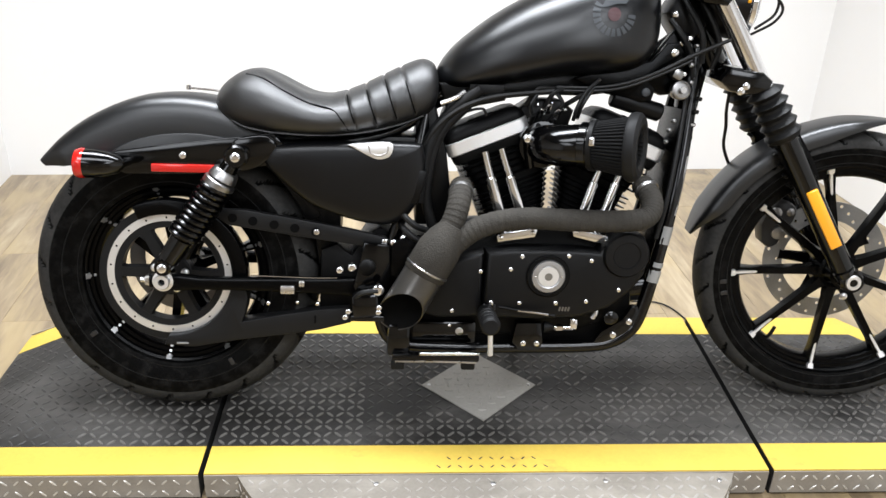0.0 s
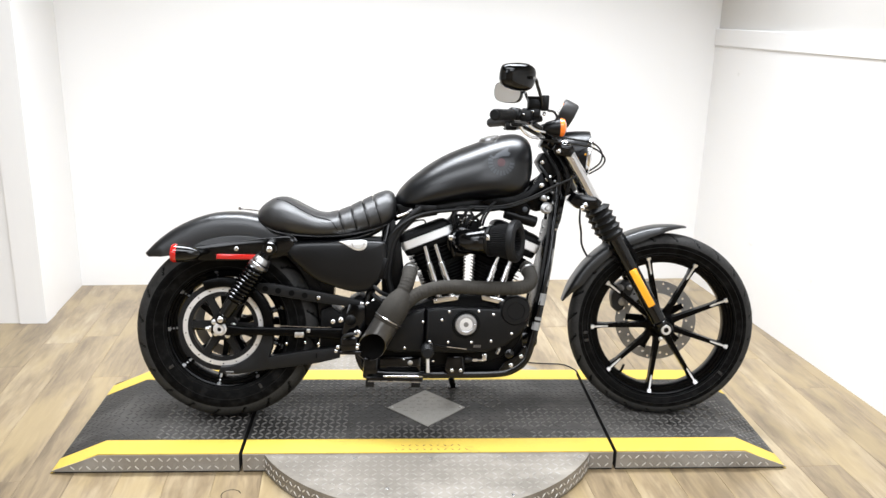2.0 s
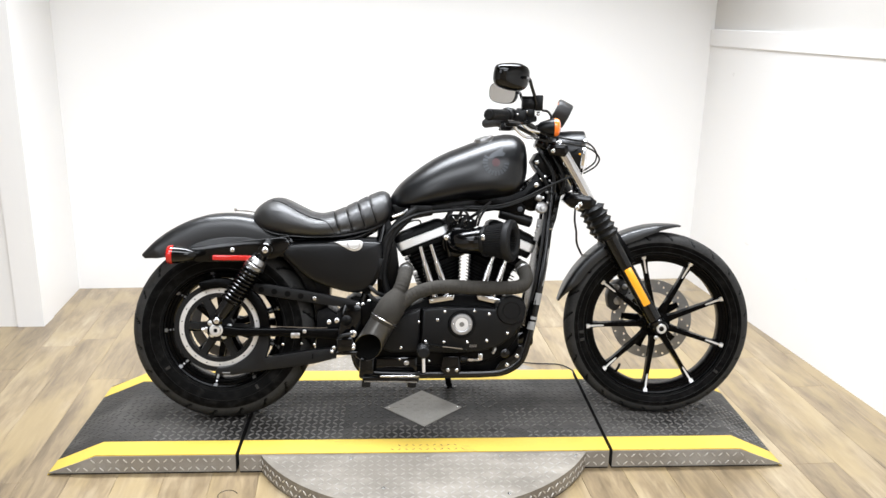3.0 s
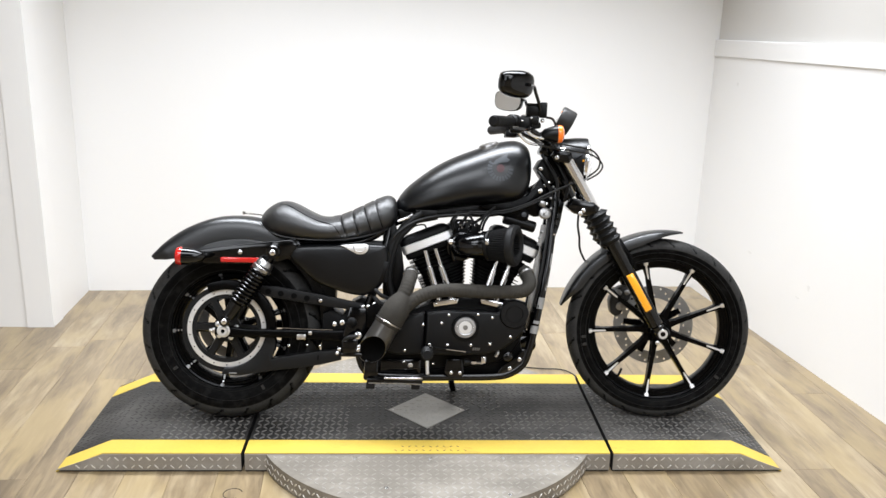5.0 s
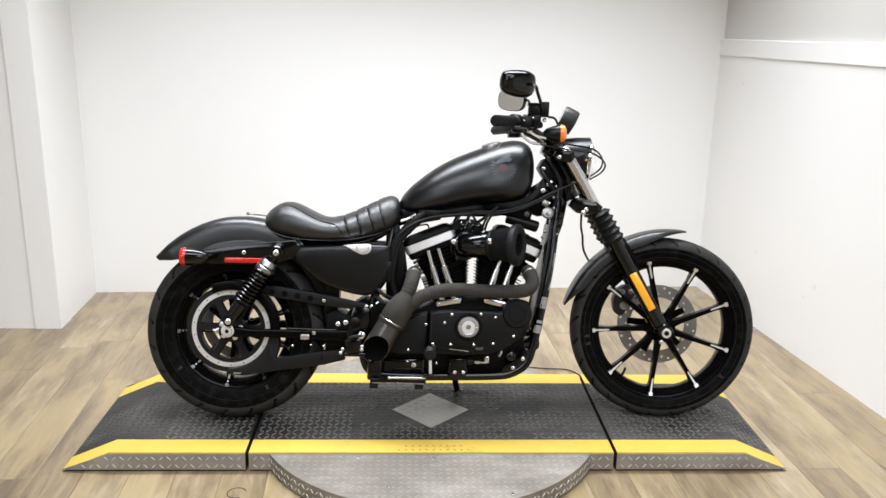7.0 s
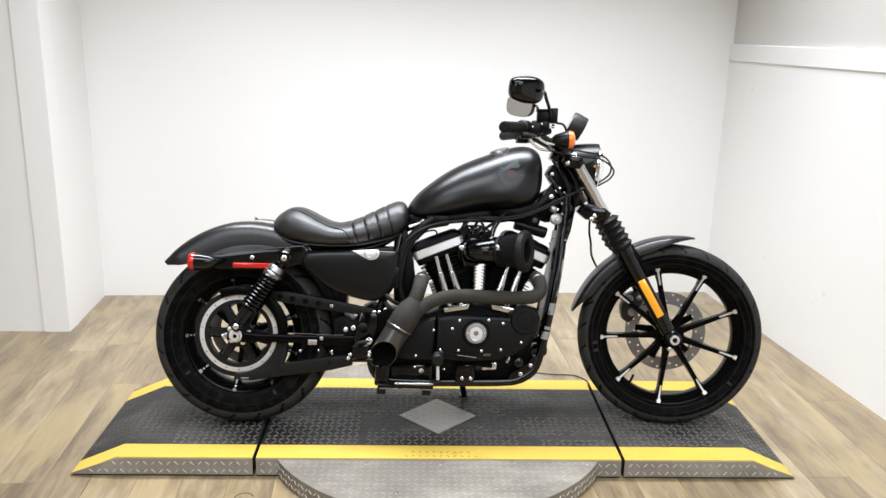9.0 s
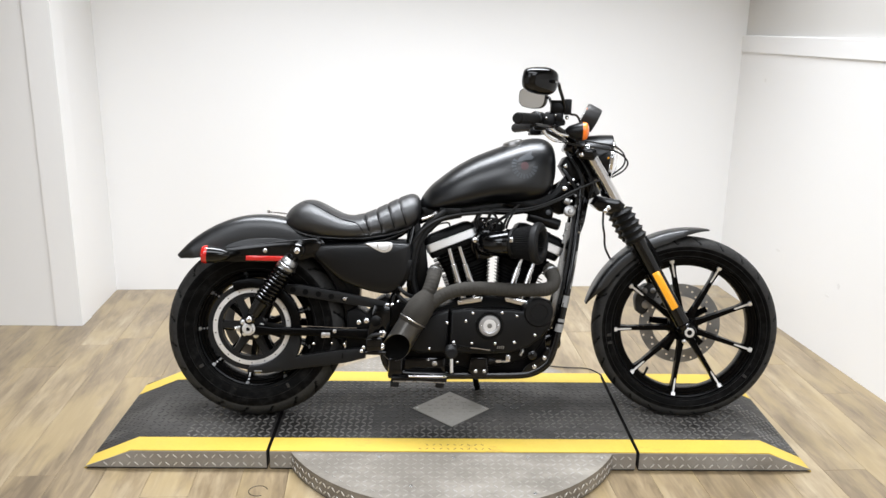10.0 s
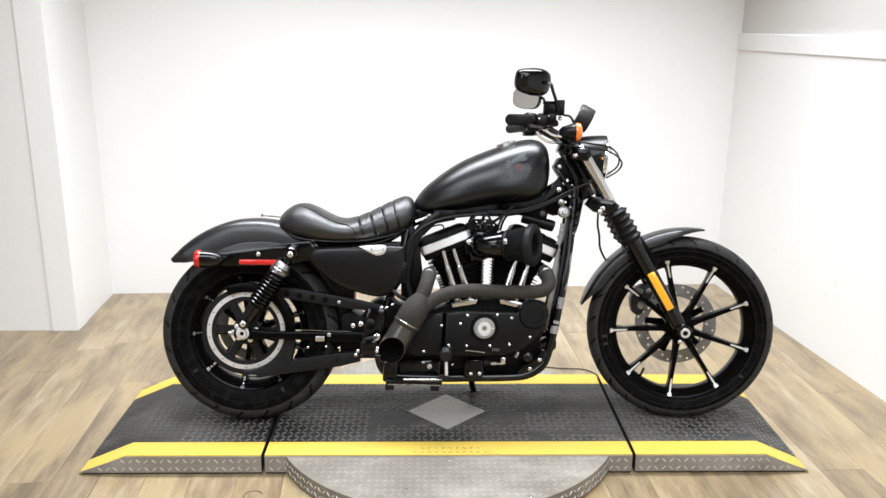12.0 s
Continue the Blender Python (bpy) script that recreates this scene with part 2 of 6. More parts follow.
scuffed("mat", (0.098, 0.092, 0.085), (0.7, 1.6, 1.0), 0.44, 0.74)
scuffed("yellow", (0.30, 0.19, 0.05), (2.0, 4.0, 1.0), 0.60, 0.78)
scuffed("disc_plate", (0.34, 0.31, 0.265), (1.0, 2.0, 1.0), 0.45, 0.80)
scuffed("plate", (0.40, 0.385, 0.355), (1.0, 2.0, 1.0), 0.45, 0.80)
scuffed("tyre", (0.016, 0.0155, 0.015), (12, 12, 12), 0.48, 0.85)


# ---------------------------------------------------------------- mesh helpers
def mesh_of(bm, name, mat, sharp=35):
    me = bpy.data.meshes.new(name)
    bm.normal_update()
    bm.to_mesh(me)
    bm.free()
    me.materials.append(M[mat])
    me.shade_smooth()
    me.set_sharp_from_angle(angle=radians(sharp))
    return me


def part(name, bm, mat, parent=None, label="", sharp=35):
    ob = new(name, mesh_of(bm, name, mat, sharp))
    if parent is not None:
        ob.parent = parent
    return tagged(ob, label) if label else ob


def from_lists(verts, faces):
    bm = bmesh.new()
    vs = [bm.verts.new(v) for v in verts]
    for f in faces:
        try:
            bm.faces.new([vs[i] for i in f])
        except ValueError:
            pass
    bmesh.ops.recalc_face_normals(bm, faces=bm.faces)
    return bm


def joined(*bms):
    out = bmesh.new()
    for b in bms:
        me = bpy.data.meshes.new("scrap")
        b.to_mesh(me)
        b.free()
        out.from_mesh(me)
        bpy.data.meshes.remove(me)
    return out


def box(c, s, bevel=0.0, rot=(0, 0, 0), seg=2):
    bm = bmesh.new()
    bmesh.ops.create_cube(bm, size=1)
    bmesh.ops.scale(bm, vec=s, verts=bm.verts)
    if bevel:
        bmesh.ops.bevel(bm, geom=bm.edges[:], offset=bevel, segments=seg, affect="EDGES", profile=0.5)
    bm.transform(pose(*c, *rot))
    return bm


def grid_faces(n, m, close_m=True, close_n=False):
    f = []
    for i in range(n if close_n else n - 1):
        for j in range(m if close_m else m - 1):
            a, b = i * m + j, i * m + (j + 1) % m
            c, d = ((i + 1) % n) * m + (j + 1) % m, ((i + 1) % n) * m + j
            f.append((a, b, c, d))
    return f


def loft(rings, caps=True, closed=False):
    n, m = len(rings), len(rings[0])
    verts = [v for r in rings for v in r]
    faces = grid_faces(n, m, True, closed)
    if caps and not closed:
        faces += [tuple(range(m))[::-1], tuple(range((n - 1) * m, n * m))]
    return from_lists(verts, faces)


def basis(d):
    d = Vector(d).normalized()
    up = Vector((0, 1, 0)) if abs(d.y) < 0.9 else Vector((1, 0, 0))
    u = d.cross(up).normalized()
    return u, d.cross(u).normalized(), d


def lathe(profile, centre, axis=(0, 1, 0), seg=48, closed=True):
    """profile: (radius, along the axis); closed: the profile is a loop, else its ends are capped."""
    u, v, d = basis(axis)
    c = Vector(centre)
    n = len(profile)
    rings = []
    for i in range(seg):
        a = 2 * math.pi * i / seg
        w = u * math.cos(a) + v * math.sin(a)
        rings.append([c + w * r + d * h for r, h in profile])
    verts = [p for r in rings for p in r]
    faces = grid_faces(seg, n, closed, True)
    if not closed:
        faces += [tuple(i * n for i in range(seg)), tuple(i * n + n - 1 for i in range(seg))]
    return from_lists(verts, faces)


def rod(a, b, r, r2=None, seg=16, bevel=0.0):
    a, b = Vector(a), Vector(b)
    r2 = r if r2 is None else r2
    h = (b - a).length
    k = min(bevel, h / 3, r / 2, r2 / 2)
    prof = [(r, 0), (r2, h)] if not k else [(r - k, 0), (r, k), (r2, h - k), (r2 - k, h)]
    return lathe(prof, a, b - a, seg, False)


def curve_points(pts, n=8):
    pts = [Vector(p) for p in pts]
    if len(pts) < 3:
        return pts
    out = []
    q = [2 * pts[0] - pts[1]] + pts + [2 * pts[-1] - pts[-2]]
    for i in range(1, len(q) - 2):
        p0, p1, p2, p3 = q[i - 1:i + 3]
        for k in range(n):
            t = k / n
            out.append(0.5 * (2 * p1 + (p2 - p0) * t + (2 * p0 - 5 * p1 + 4 * p2 - p3) * t * t + (3 * p1 - p0 - 3 * p2 + p3) * t ** 3))
    out.append(pts[-1])
    return out


def tube(pts, r, seg=12, smooth=6, caps=True):
    """r: a radius, or a function of the way along (0 to 1)."""
    p = curve_points(pts, smooth) if smooth else [Vector(v) for v in pts]
    n = len(p)
    rings = []
    u = None
    for i in range(n):
        d = (p[min(i + 1, n - 1)] - p[max(i - 1, 0)]).normalized()
        u = basis(d)[0] if u is None else (u - d * u.dot(d)).normalized()
        v = d.cross(u)
        rad = r(i / (n - 1)) if callable(r) else r
        rings.append([p[i] + (u * math.cos(2 * math.pi * k / seg) + v * math.sin(2 * math.pi * k / seg)) * rad for k in range(seg)])
    return loft(rings, caps)


def slab(outline, y0, y1, bevel=0.0, smooth=0, seg=2, hole=None):
    """An outline in x and z, from y0 to y1, with its edges rounded."""
    pts = [(x, 0, z) for x, z in outline]
    if smooth:
        pts = [(v.x, 0, v.z) for v in curve_points(pts + pts[:1], smooth)[:-1]]
    n = len(pts)
    verts = [(x, y0, z) for x, _, z in pts] + [(x, y1, z) for x, _, z in pts]
    faces = [tuple(range(n)), tuple(range(2 * n - 1, n - 1, -1))] + [(i, i + n, (i + 1) % n + n, (i + 1) % n) for i in range(n)]
    bm = from_lists(verts, faces)
    if bevel:
        edges = [e for e in bm.edges if abs(e.verts[0].co.y - e.verts[1].co.y) < 1e-6]
        bmesh.ops.bevel(bm, geom=edges, offset=bevel, segments=seg, affect="EDGES", profile=0.5)
    return bm


def washer(centre, axis, r_in, r_out, h, seg=48, bevel=0.0):
    b = bevel
    if b:
        prof = [(r_in, 0), (r_out - b, 0), (r_out, b), (r_out, h - b), (r_out - b, h), (r_in, h)]
    else:
        prof = [(r_in, 0), (r_out, 0), (r_out, h), (r_in, h)]
    return lathe(prof, centre, axis, seg)


def bolt(c, axis, r, h, seg=10):
    return lathe([(r * 0.86, -0.001), (r * 0.86, h * 0.35), (r * 0.78, h * 0.6), (r * 0.55, h * 0.75), (r * 0.2, h * 0.8)], c, axis, seg, False)


# ---------------------------------------------------------------- the room
BL, BR, PL = (-1.866, 1.575), (1.520, 1.766), (-1.836, 1.022)
ROOM_H = 2.9


def wall(name, p, q, z0, z1, mat, label, thick=0.12):
    """A wall whose face runs from p to q, with its thickness to the right of that way."""
    p, q = Vector((*p, 0)), Vector((*q, 0))
    n = Vector(((q - p).y, -(q - p).x, 0)).normalized() * thick
    ring = [p, q, q + n, p + n]
    pair = lambda z: z if isinstance(z, tuple) else (z, z)
    ob = part(name, loft([[(v.x, v.y, z[k]) for v, k in zip(ring, (0, 1, 1, 0))] for z in (pair(z0), pair(z1))]), mat)
    return tagged(ob, label, "wall", kind="structure")


RW = (1.712, 0.14)
slope = (RW[0] - BR[0]) / (RW[1] - BR[1])
RF = (BR[0] + slope * (-6.0 - BR[1]), -6.0)
PF = (-4.2, PL[1] - 0.02)
wall("wall_back", (BR[0] + 0.03, BR[1] + 0.0017), BL, 0, ROOM_H, "wall", "plain white painted back wall of the display bay").matrix_world = pose(0, 0, 0)
wall("wall_return", BL, PL, 0, ROOM_H, "wall", "short white return wall beside the bay")
wall("wall_left", (PL[0], PL[1] + 0.001), PF, 0, ROOM_H, "wall", "white painted wall stepping forward of the bay")
# two unseen walls, added to bounce light and fill the mirrors
wall("wall_side", PF, (-4.2, -6.0), 0, ROOM_H, "wall", "unseen white side wall added to close the room")
wall("wall_front", (-4.2, -6.0), (RF[0] + 0.2, -6.0), 0, ROOM_H, "far", "unseen beige wall added at the far end for reflections")
# the rail climbs a little towards the front of the room
TZ = (1.32 + 0.012 * (BR[1] + 6.0), 1.32)
wall("wall_right", RF, BR, 0, TZ, "wall", "scuffed white lower panel of the side wall")
wall("wall_right_upper", (RF[0] + 0.012, RF[1]), (BR[0] + 0.012, BR[1]), TZ, ROOM_H, "upper", "greyer painted wall above the white rail")
d = Vector((BR[0] - RF[0], BR[1] - RF[1], 0)).normalized()
nr = Vector((d.y, -d.x, 0))
f0, f1 = Vector((*RF, 0)) - nr * 0.006, Vector((*BR, 0)) - nr * 0.006 - d * 0.001
b0, b1 = Vector((*RF, 0)) + nr * 0.01, Vector((*BR, 0)) + nr * 0.01 - d * 0.001
rail = loft([[(v.x, v.y, TZ[k] + 0.001) for v, k in zip((f0, f1, b1, b0), (0, 1, 1, 0))], [(v.x, v.y, TZ[k] + 0.083) for v, k in zip((f0, f1, b1, b0), (0, 1, 1, 0))], [(v.x, v.y, TZ[k] + 0.087) for v, k in zip((f0 + nr * 0.004, f1 + nr * 0.004, b1, b0), (0, 1, 1, 0))]])
tagged(part("trim", rail, "wall"), "white painted flat rail along the side wall", "trim", kind="structure")
side_dir = (Vector((*RW, 0)) - Vector((*BR, 0))).normalized()
for along, z, w, h in ((0.60, 0.378, 0.020, 0.006), (1.12, 0.358, 0.010, 0.014), (1.05, 0.29, 0.016, 0.005), (0.28, 1.19, 0.010, 0.010)):
    c = Vector((*BR, z)) + side_dir * along - nr * 0.0
    ring = [c + side_dir * (w * math.cos(a) * (1 + 0.3 * math.sin(3 * a))) + Vector((0, 0, h * math.sin(a))) for a in np.linspace(0, 2 * math.pi, 14, endpoint=False)]
    tagged(part("wall_smudge", loft([[v - nr * k for v in ring] for k in (0.0003, 0.0011)]), "smudge"), "faint grey scuff on the white side wall", "scuff", kind="structure")
# unseen ceiling, added and kept dark to limit reflections
tagged(part("ceiling", box((-1.1, -2.2, ROOM_H + 0.05), (7.2, 8.4, 0.1)), "ceil"), "unseen dark grey ceiling added over the room", "ceiling", kind="structure")

floor = tagged(part("floor", box((-1.1, -2.2, -0.056), (7.2, 8.4, 0.1)), "dark"), "light oak vinyl plank floor with worn streaks", "floor", kind="structure")


def plank_mesh(w, l):
    me = mesh_of(box((0, 0, 0), (w - 0.0006, l - 0.0006, 0.012), 0.0008, seg=1), "plank", "plank")
    return me


PW, PLEN = 0.152, 1.22
plank_full = plank_mesh(PW, PLEN)
turn = math.atan2(BR[1] - BL[1], BR[0] - BL[0])
rot = Matrix.Rotation(turn, 4, "Z")
rng = random.Random(5)
back_v = (rot.inverted() @ Vector((*BL, 0))).y + 0.05
step_u, left_v, _ = rot.inverted() @ Vector((*PL, 0))
left_v += 0.05
front_v = -6.05
for i in range(-28, 17):
    start = rng.random() * PLEN
    for j in range(-6, 3):
        u = i * PW + 0.04
        # each plank ends under the wall that it meets
        wall_v = back_v if u > step_u - PW else left_v
        v0, v1 = max(front_v, j * PLEN + start - PLEN / 2), min(wall_v, j * PLEN + start + PLEN / 2)
        c = rot @ Vector((u, (v0 + v1) / 2, 0))
        if v1 - v0 < 0.03 or not -4.3 < c.x < max(1.98, BR[0] + slope * (v0 - BR[1]) + 0.06):
            continue
        ob = new("plank", plank_full)
        ob.parent = floor
        ob.matrix_world = Matrix.Translation((c.x, c.y, -0.006)) @ rot @ Matrix.Diagonal((1, (v1 - v0) / PLEN, 1, 1))

mark = [(-0.707 + 0.030 * math.cos(a), -0.437 + 0.030 * math.sin(a), 0.0002) for a in np.linspace(radians(20), radians(300), 20)]
tagged(part("floor_scuff", tube(mark, 0.0014, 6, 1), "cable"), "dark curved scuff mark on the plank floor", "scuff", kind="structure")

# ---------------------------------------------------------------- the display platform
TOP = 0.07
YF, YB = -0.303, 0.345
SW = 0.089
SXL, SXR = -0.697, 0.549


def lugs(places, up, length=0.026, width=0.0065, height=0.0016):
    """Raised tread marks: (centre, direction) each on a face with the normal up."""
    verts, faces = [], []
    up = Vector(up).normalized()
    for c, dr in places:
        dr = Vector(dr).normalized()
        s = up.cross(dr)
        b = len(verts)
        for k, hh in ((1.0, 0.0), (0.74, height)):
            for sx, sy in ((-1, 0), (-0.55, -1), (0.55, -1), (1, 0), (0.55, 1), (-0.55, 1)):
                verts.append(Vector(c) + dr * (sx * length / 2 * k) + s * (sy * width / 2 * k) + up * hh)
        faces += [tuple(b + 6 + i for i in range(6))] + [(b + i, b + (i + 1) % 6, b + 6 + (i + 1) % 6, b + 6 + i) for i in range(6)]
    bm = bmesh.new()
    vs = [bm.verts.new(v) for v in verts]
    for f in faces:
        bm.faces.new([vs[i] for i in f])
    return bm


def tread(u0, u1, v0, v1, place, skip=lambda u, v: False, pitch=0.026):
    """Lug places over a patch in u and v, turned one way and the other by turns."""
    out = []
    nu, nv = int((u1 - u0) / pitch), int((v1 - v0) / pitch)
    for i in range(nu):
        for j in range(nv):
            u, v = u0 + (i + 0.5) * (u1 - u0) / nu, v0 + (j + 0.5) * (v1 - v0) / nv
            if not skip(u, v):
                k = 1 if (i + j) % 2 else -1
                out.append((place(u, v), place(u + 0.7, v + 0.7 * k) - place(u, v)))
    return out


wear = random.Random(11)


def fresh(p):
    """Where the embossed tread still stands proud: away from the wheel tracks and the foot of the ramps."""
    x, y = p.x, p.y + wear.uniform(-0.02, 0.02)
    if SXL < x < SXR:
        return (y > 0.03 and x < 0.22) or x < -0.36 or (abs(x + 0.06) < 0.28 and y < -0.09) or (x > 0.2 and -0.13 < y < 0.0) or (x > 0.28 and y < -0.17)
    if x < SXL:
        return (x > -1.0 and y < 0.03) or x > -0.80
    return -0.19 < y < 0.08 or (y < -0.17 and x < 0.9) or x < 0.60


def section(x0, x1, ramp):
    """One third of the platform; ramp: -1 or 1 where its end slopes to the floor, 0 in the middle."""
    root = tagged(new("platform_section"), "black tread-plate platform section with yellow edge stripes and an aluminium skirt", "platform", "platform sections")
    prof = {0: [(x0, TOP), (x1, TOP)], -1: [(x0, 0.003), (x0 + 0.158, TOP), (x1, TOP)], 1: [(x0, TOP), (x1 - 0.153, TOP), (x1, 0.003)]}[ramp]

    def strip(ya, yb, lift, low=None):
        rings = []
        for y in (ya, yb):
            top = [(x, y, z + lift) for x, z in prof]
            bot = [(x, y, (0.0 if low is None else max(0, z + low))) for x, z in reversed(prof)]
            rings.append(top + bot)
        return loft(rings)

    part("base", strip(YF + 0.004, YB - 0.004, -0.0015), "dark", root)
    deck = part("deck", strip(YF + SW, YB - SW, 0.0, -0.0012), "mat", root, "black embossed tread deck, scuffed grey in patches")
    part("edge_stripe", strip(YF, YF + SW, 0.0006, -0.003), "yellow", root, "yellow painted safety stripe")
    part("edge_stripe", strip(YB - SW, YB, 0.0006, -0.003), "yellow", root, "yellow painted safety stripe")
    for y, s in ((YF, -1), (YB, 1)):
        # skirt stops above the floor; the dark base behind draws its contact shadow
        skirt = [(x, max(z - 0.003, 0.0088)) for x, z in prof] + [(x, 0.0080) for x, z in reversed(prof)]
        sk = part("skirt", slab(skirt, y + s * 0.0, y + s * 0.003), "plate", root, "aluminium tread-plate skirt")
        if s < 0:
            def z_at(x):
                for (xa, za), (xb, zb) in zip(prof, prof[1:]):
                    if xa <= x <= xb:
                        return za + (zb - za) * (x - xa) / (xb - xa)
                return TOP
            pl = tread(x0 + 0.008, x1 - 0.008, 0.006, TOP - 0.006, lambda u, v: Vector((u, y - 0.003, v)), lambda u, v: v > z_at(u) - 0.012 or (ramp == 0 and -0.6 < u < 0.465), 0.025)
            tagged(part("tread_relief", lugs(pl, (0, -1, 0), 0.020, 0.0042), "lug", root), kind="stuff")
    segs, flat = [], []
    for (xa, za), (xb, zb) in zip(prof, prof[1:]):
        d = Vector((xb - xa, 0, zb - za))
        lx, d = d.length, d.normalized()
        up = Vector((-d.z, 0, d.x))
        o = Vector((xa, 0, za + 0.0001))
        at = lambda u, v: o + d * u + Vector((0, v, 0))
        off = lambda u, v: ramp == 0 and abs(u + xa + 0.0755) + abs(v - 0.014) < 0.153
        segs.append(lugs(tread(0.006, lx - 0.004, YF + SW + 0.002, YB - SW - 0.002, at, lambda u, v: off(u, v) or not fresh(at(u, v)), 0.0235), up, 0.0248, 0.0064, 0.0026))
        flat.append(lugs(tread(0.006, lx - 0.004, YF + SW + 0.002, YB - SW - 0.002, at, lambda u, v: off(u, v) or fresh(at(u, v)), 0.0235), up, 0.0242, 0.0062, 0.0010))
    tagged(part("tread_relief", joined(*segs), "worn", root), kind="stuff")
    tagged(part("rubbed_relief", joined(*flat), "rubbed", root), kind="stuff")
    if ramp == 0:
        pl = tread(-0.20, 0.06, YF + 0.004, YF + 0.058, lambda u, v: Vector((u, v, TOP + 0.0007)), lambda u, v: abs(u + 0.07) > 0.13 * (1.1 - (v - YF) * 6), 0.0225)
        tagged(part("worn_relief", lugs(pl, (0, 0, 1), 0.014, 0.0032, 0.0004), "rubbed", root), kind="stuff")
    return root


section(SXL + 0.006, SXR - 0.006, 0)
section(-1.312, SXL - 0.006, -1)
section(SXR + 0.006, 1.150, 1)

# aluminium diamond let into the deck
dia = tagged(new("floor_plate"), "diamond-shaped aluminium tread plate screwed to the black deck", "metal plate")
dc, dh = Vector((-0.0755, 0.014, TOP)), 0.143
ring = [dc + Vector(v) * dh for v in ((-1, 0, 0), (0, -1, 0), (1, 0, 0), (0, 1, 0))]
part("plate", loft([[v + Vector((0, 0, z)) for v in ring] for z in (0.0, 0.0028)]), "bright_plate", dia)
pl = tread(-0.14, 0.14, -0.14, 0.14, lambda u, v: dc + Vector((u, v, 0.0028)), lambda u, v: abs(u) + abs(v) > 0.122, 0.0235)
tagged(part("tread_relief", lugs([(c, Matrix.Rotation(radians(45), 3, "Z") @ v) for c, v in pl], (0, 0, 1), 0.0225, 0.0052, 0.0014), "bright_plate", dia), kind="stuff")
for sx in (-1, 1):
    part("screw", bolt(dc + Vector((sx * 0.125, 0, 0.0028)), (0, 0, 1), 0.005, 0.002), "steel", dia)

# round turntable under the platform
table = tagged(new("turntable"), "round aluminium tread-plate turntable disc under the platform", "turntable")
DC, DR = (-0.078, -0.020), 0.612
DT = TOP - 0.004


def half_disc(sign, edge):
    a0 = math.asin(abs(edge - DC[1]) / DR)
    arc = [(DC[0] + DR * math.cos(a), DC[1] + sign * DR * math.sin(a)) for a in np.linspace(a0, math.pi - a0, 61)]
    return loft([[(x, y, z) for x, y in arc] for z in (0.005, DT - 0.001, DT)], True), loft([[(DC[0] + (x - DC[0]) * 0.994, DC[1] + (y - DC[1]) * 0.994, z) for x, y in arc] for z in (0.0, 0.005)], True)


for sign, edge in ((-1, YF - 0.004), (1, YB + 0.004)):
    disc, foot = half_disc(sign, edge)
    part("disc", disc, "disc_plate", table)
    # dark strip under the disc stands in for its shadow on the floor
    part("disc_foot_shade", foot, "dark", table)
inside = lambda u, v: math.hypot(u, v - DC[1]) > DR - 0.016
pl = tread(-0.60, 0.60, DC[1] - DR, YF - 0.008, lambda u, v: Vector((DC[0] + u, v, DT)), inside, 0.0255)
pl += tread(-0.60, 0.60, YB + 0.008, DC[1] + DR, lambda u, v: Vector((DC[0] + u, v, DT)), inside, 0.0255)
outer = lambda q: math.hypot(q[0].x - DC[0], q[0].y - DC[1]) > 0.50
tagged(part("tread_relief", lugs([q for q in pl if outer(q)], (0, 0, 1), 0.0225, 0.006, 0.0013), "plate", table), kind="stuff")
tagged(part("rubbed_relief", lugs([q for q in pl if not outer(q)], (0, 0, 1), 0.0225, 0.0052, 0.0011), "plate", table), kind="stuff")
rim_lugs = []
for k in range(96):
    a = -math.pi + (k + 0.5) * math.pi / 96
    if DC[1] + DR * math.sin(a) < YF - 0.01:
        for j in range(2):
            n = Vector((math.cos(a), math.sin(a), 0))
            t = Vector((-n.y, n.x, 0))
            s = 1 if (k + j) % 2 else -1
            rim_lugs.append(lugs([(Vector((DC[0], DC[1], 0.018 + j * 0.026)) + n * (DR - 0.0002), t + Vector((0, 0, s)))], n, 0.02, 0.005, 0.0014))
tagged(part("tread_relief", joined(*rim_lugs), "lug", table), kind="stuff")
for u, v in ((-0.245, -0.333), (0.005, -0.335), (0.25, -0.33), (0.50, -0.33), (-0.137, -0.512), (0.0, -0.59), (0.248, -0.552)):
    part("screw", bolt((DC[0] + u, v, DT), (0, 0, 1), 0.007, 0.0025), "steel", table)

# ---------------------------------------------------------------- the motorcycle
# built upright: x forward, y to its left, z up from the tyres' contact; then leaned on its side stand
bike = tagged(new("motorcycle"), "matte black cruiser motorcycle leaning on its side stand on the platform", "motorcycle")
bike.matrix_world = Matrix.Translation((-0.0172, -0.025, 0.0765)) @ Matrix.Rotation(radians(0.4), 4, "Z") @ Matrix.Rotation(radians(-13.0), 4, "X")
RA, FA = Vector((-0.766, 0, 0.309)), Vector((0.762, 0, 0.333))
RAKE = Vector((-math.sin(radians(30)), 0, math.cos(radians(30))))
STEER = Matrix.Translation((0.8725, 0, 0)) @ Matrix.Rotation(radians(-6.8), 4, RAKE) @ Matrix.Translation((-0.8725, 0, 0))


# the upright plan's proportions, and the wheels' own, which stay round
SHAPE = Matrix(((1, 0, 0.037, 0), (0, 1, 0, 0), (-0.0144, 0, 0.9876, 0), (0, 0, 0, 1))) * 1.0224
SHAPE[3][3] = 1.0
FRONT_WHEEL, REAR_WHEEL = (Matrix.Translation(SHAPE @ c) @ Matrix.Scale(1.0224, 4) @ Matrix.Translation(-c) for c in (STEER @ FA, RA))
REAR_RIM = Matrix.Translation((0.010, 0, -0.010)) @ REAR_WHEEL
BAR_ENDS = SHAPE @ Matrix.Translation((-0.013, 0, 0))
form = SHAPE


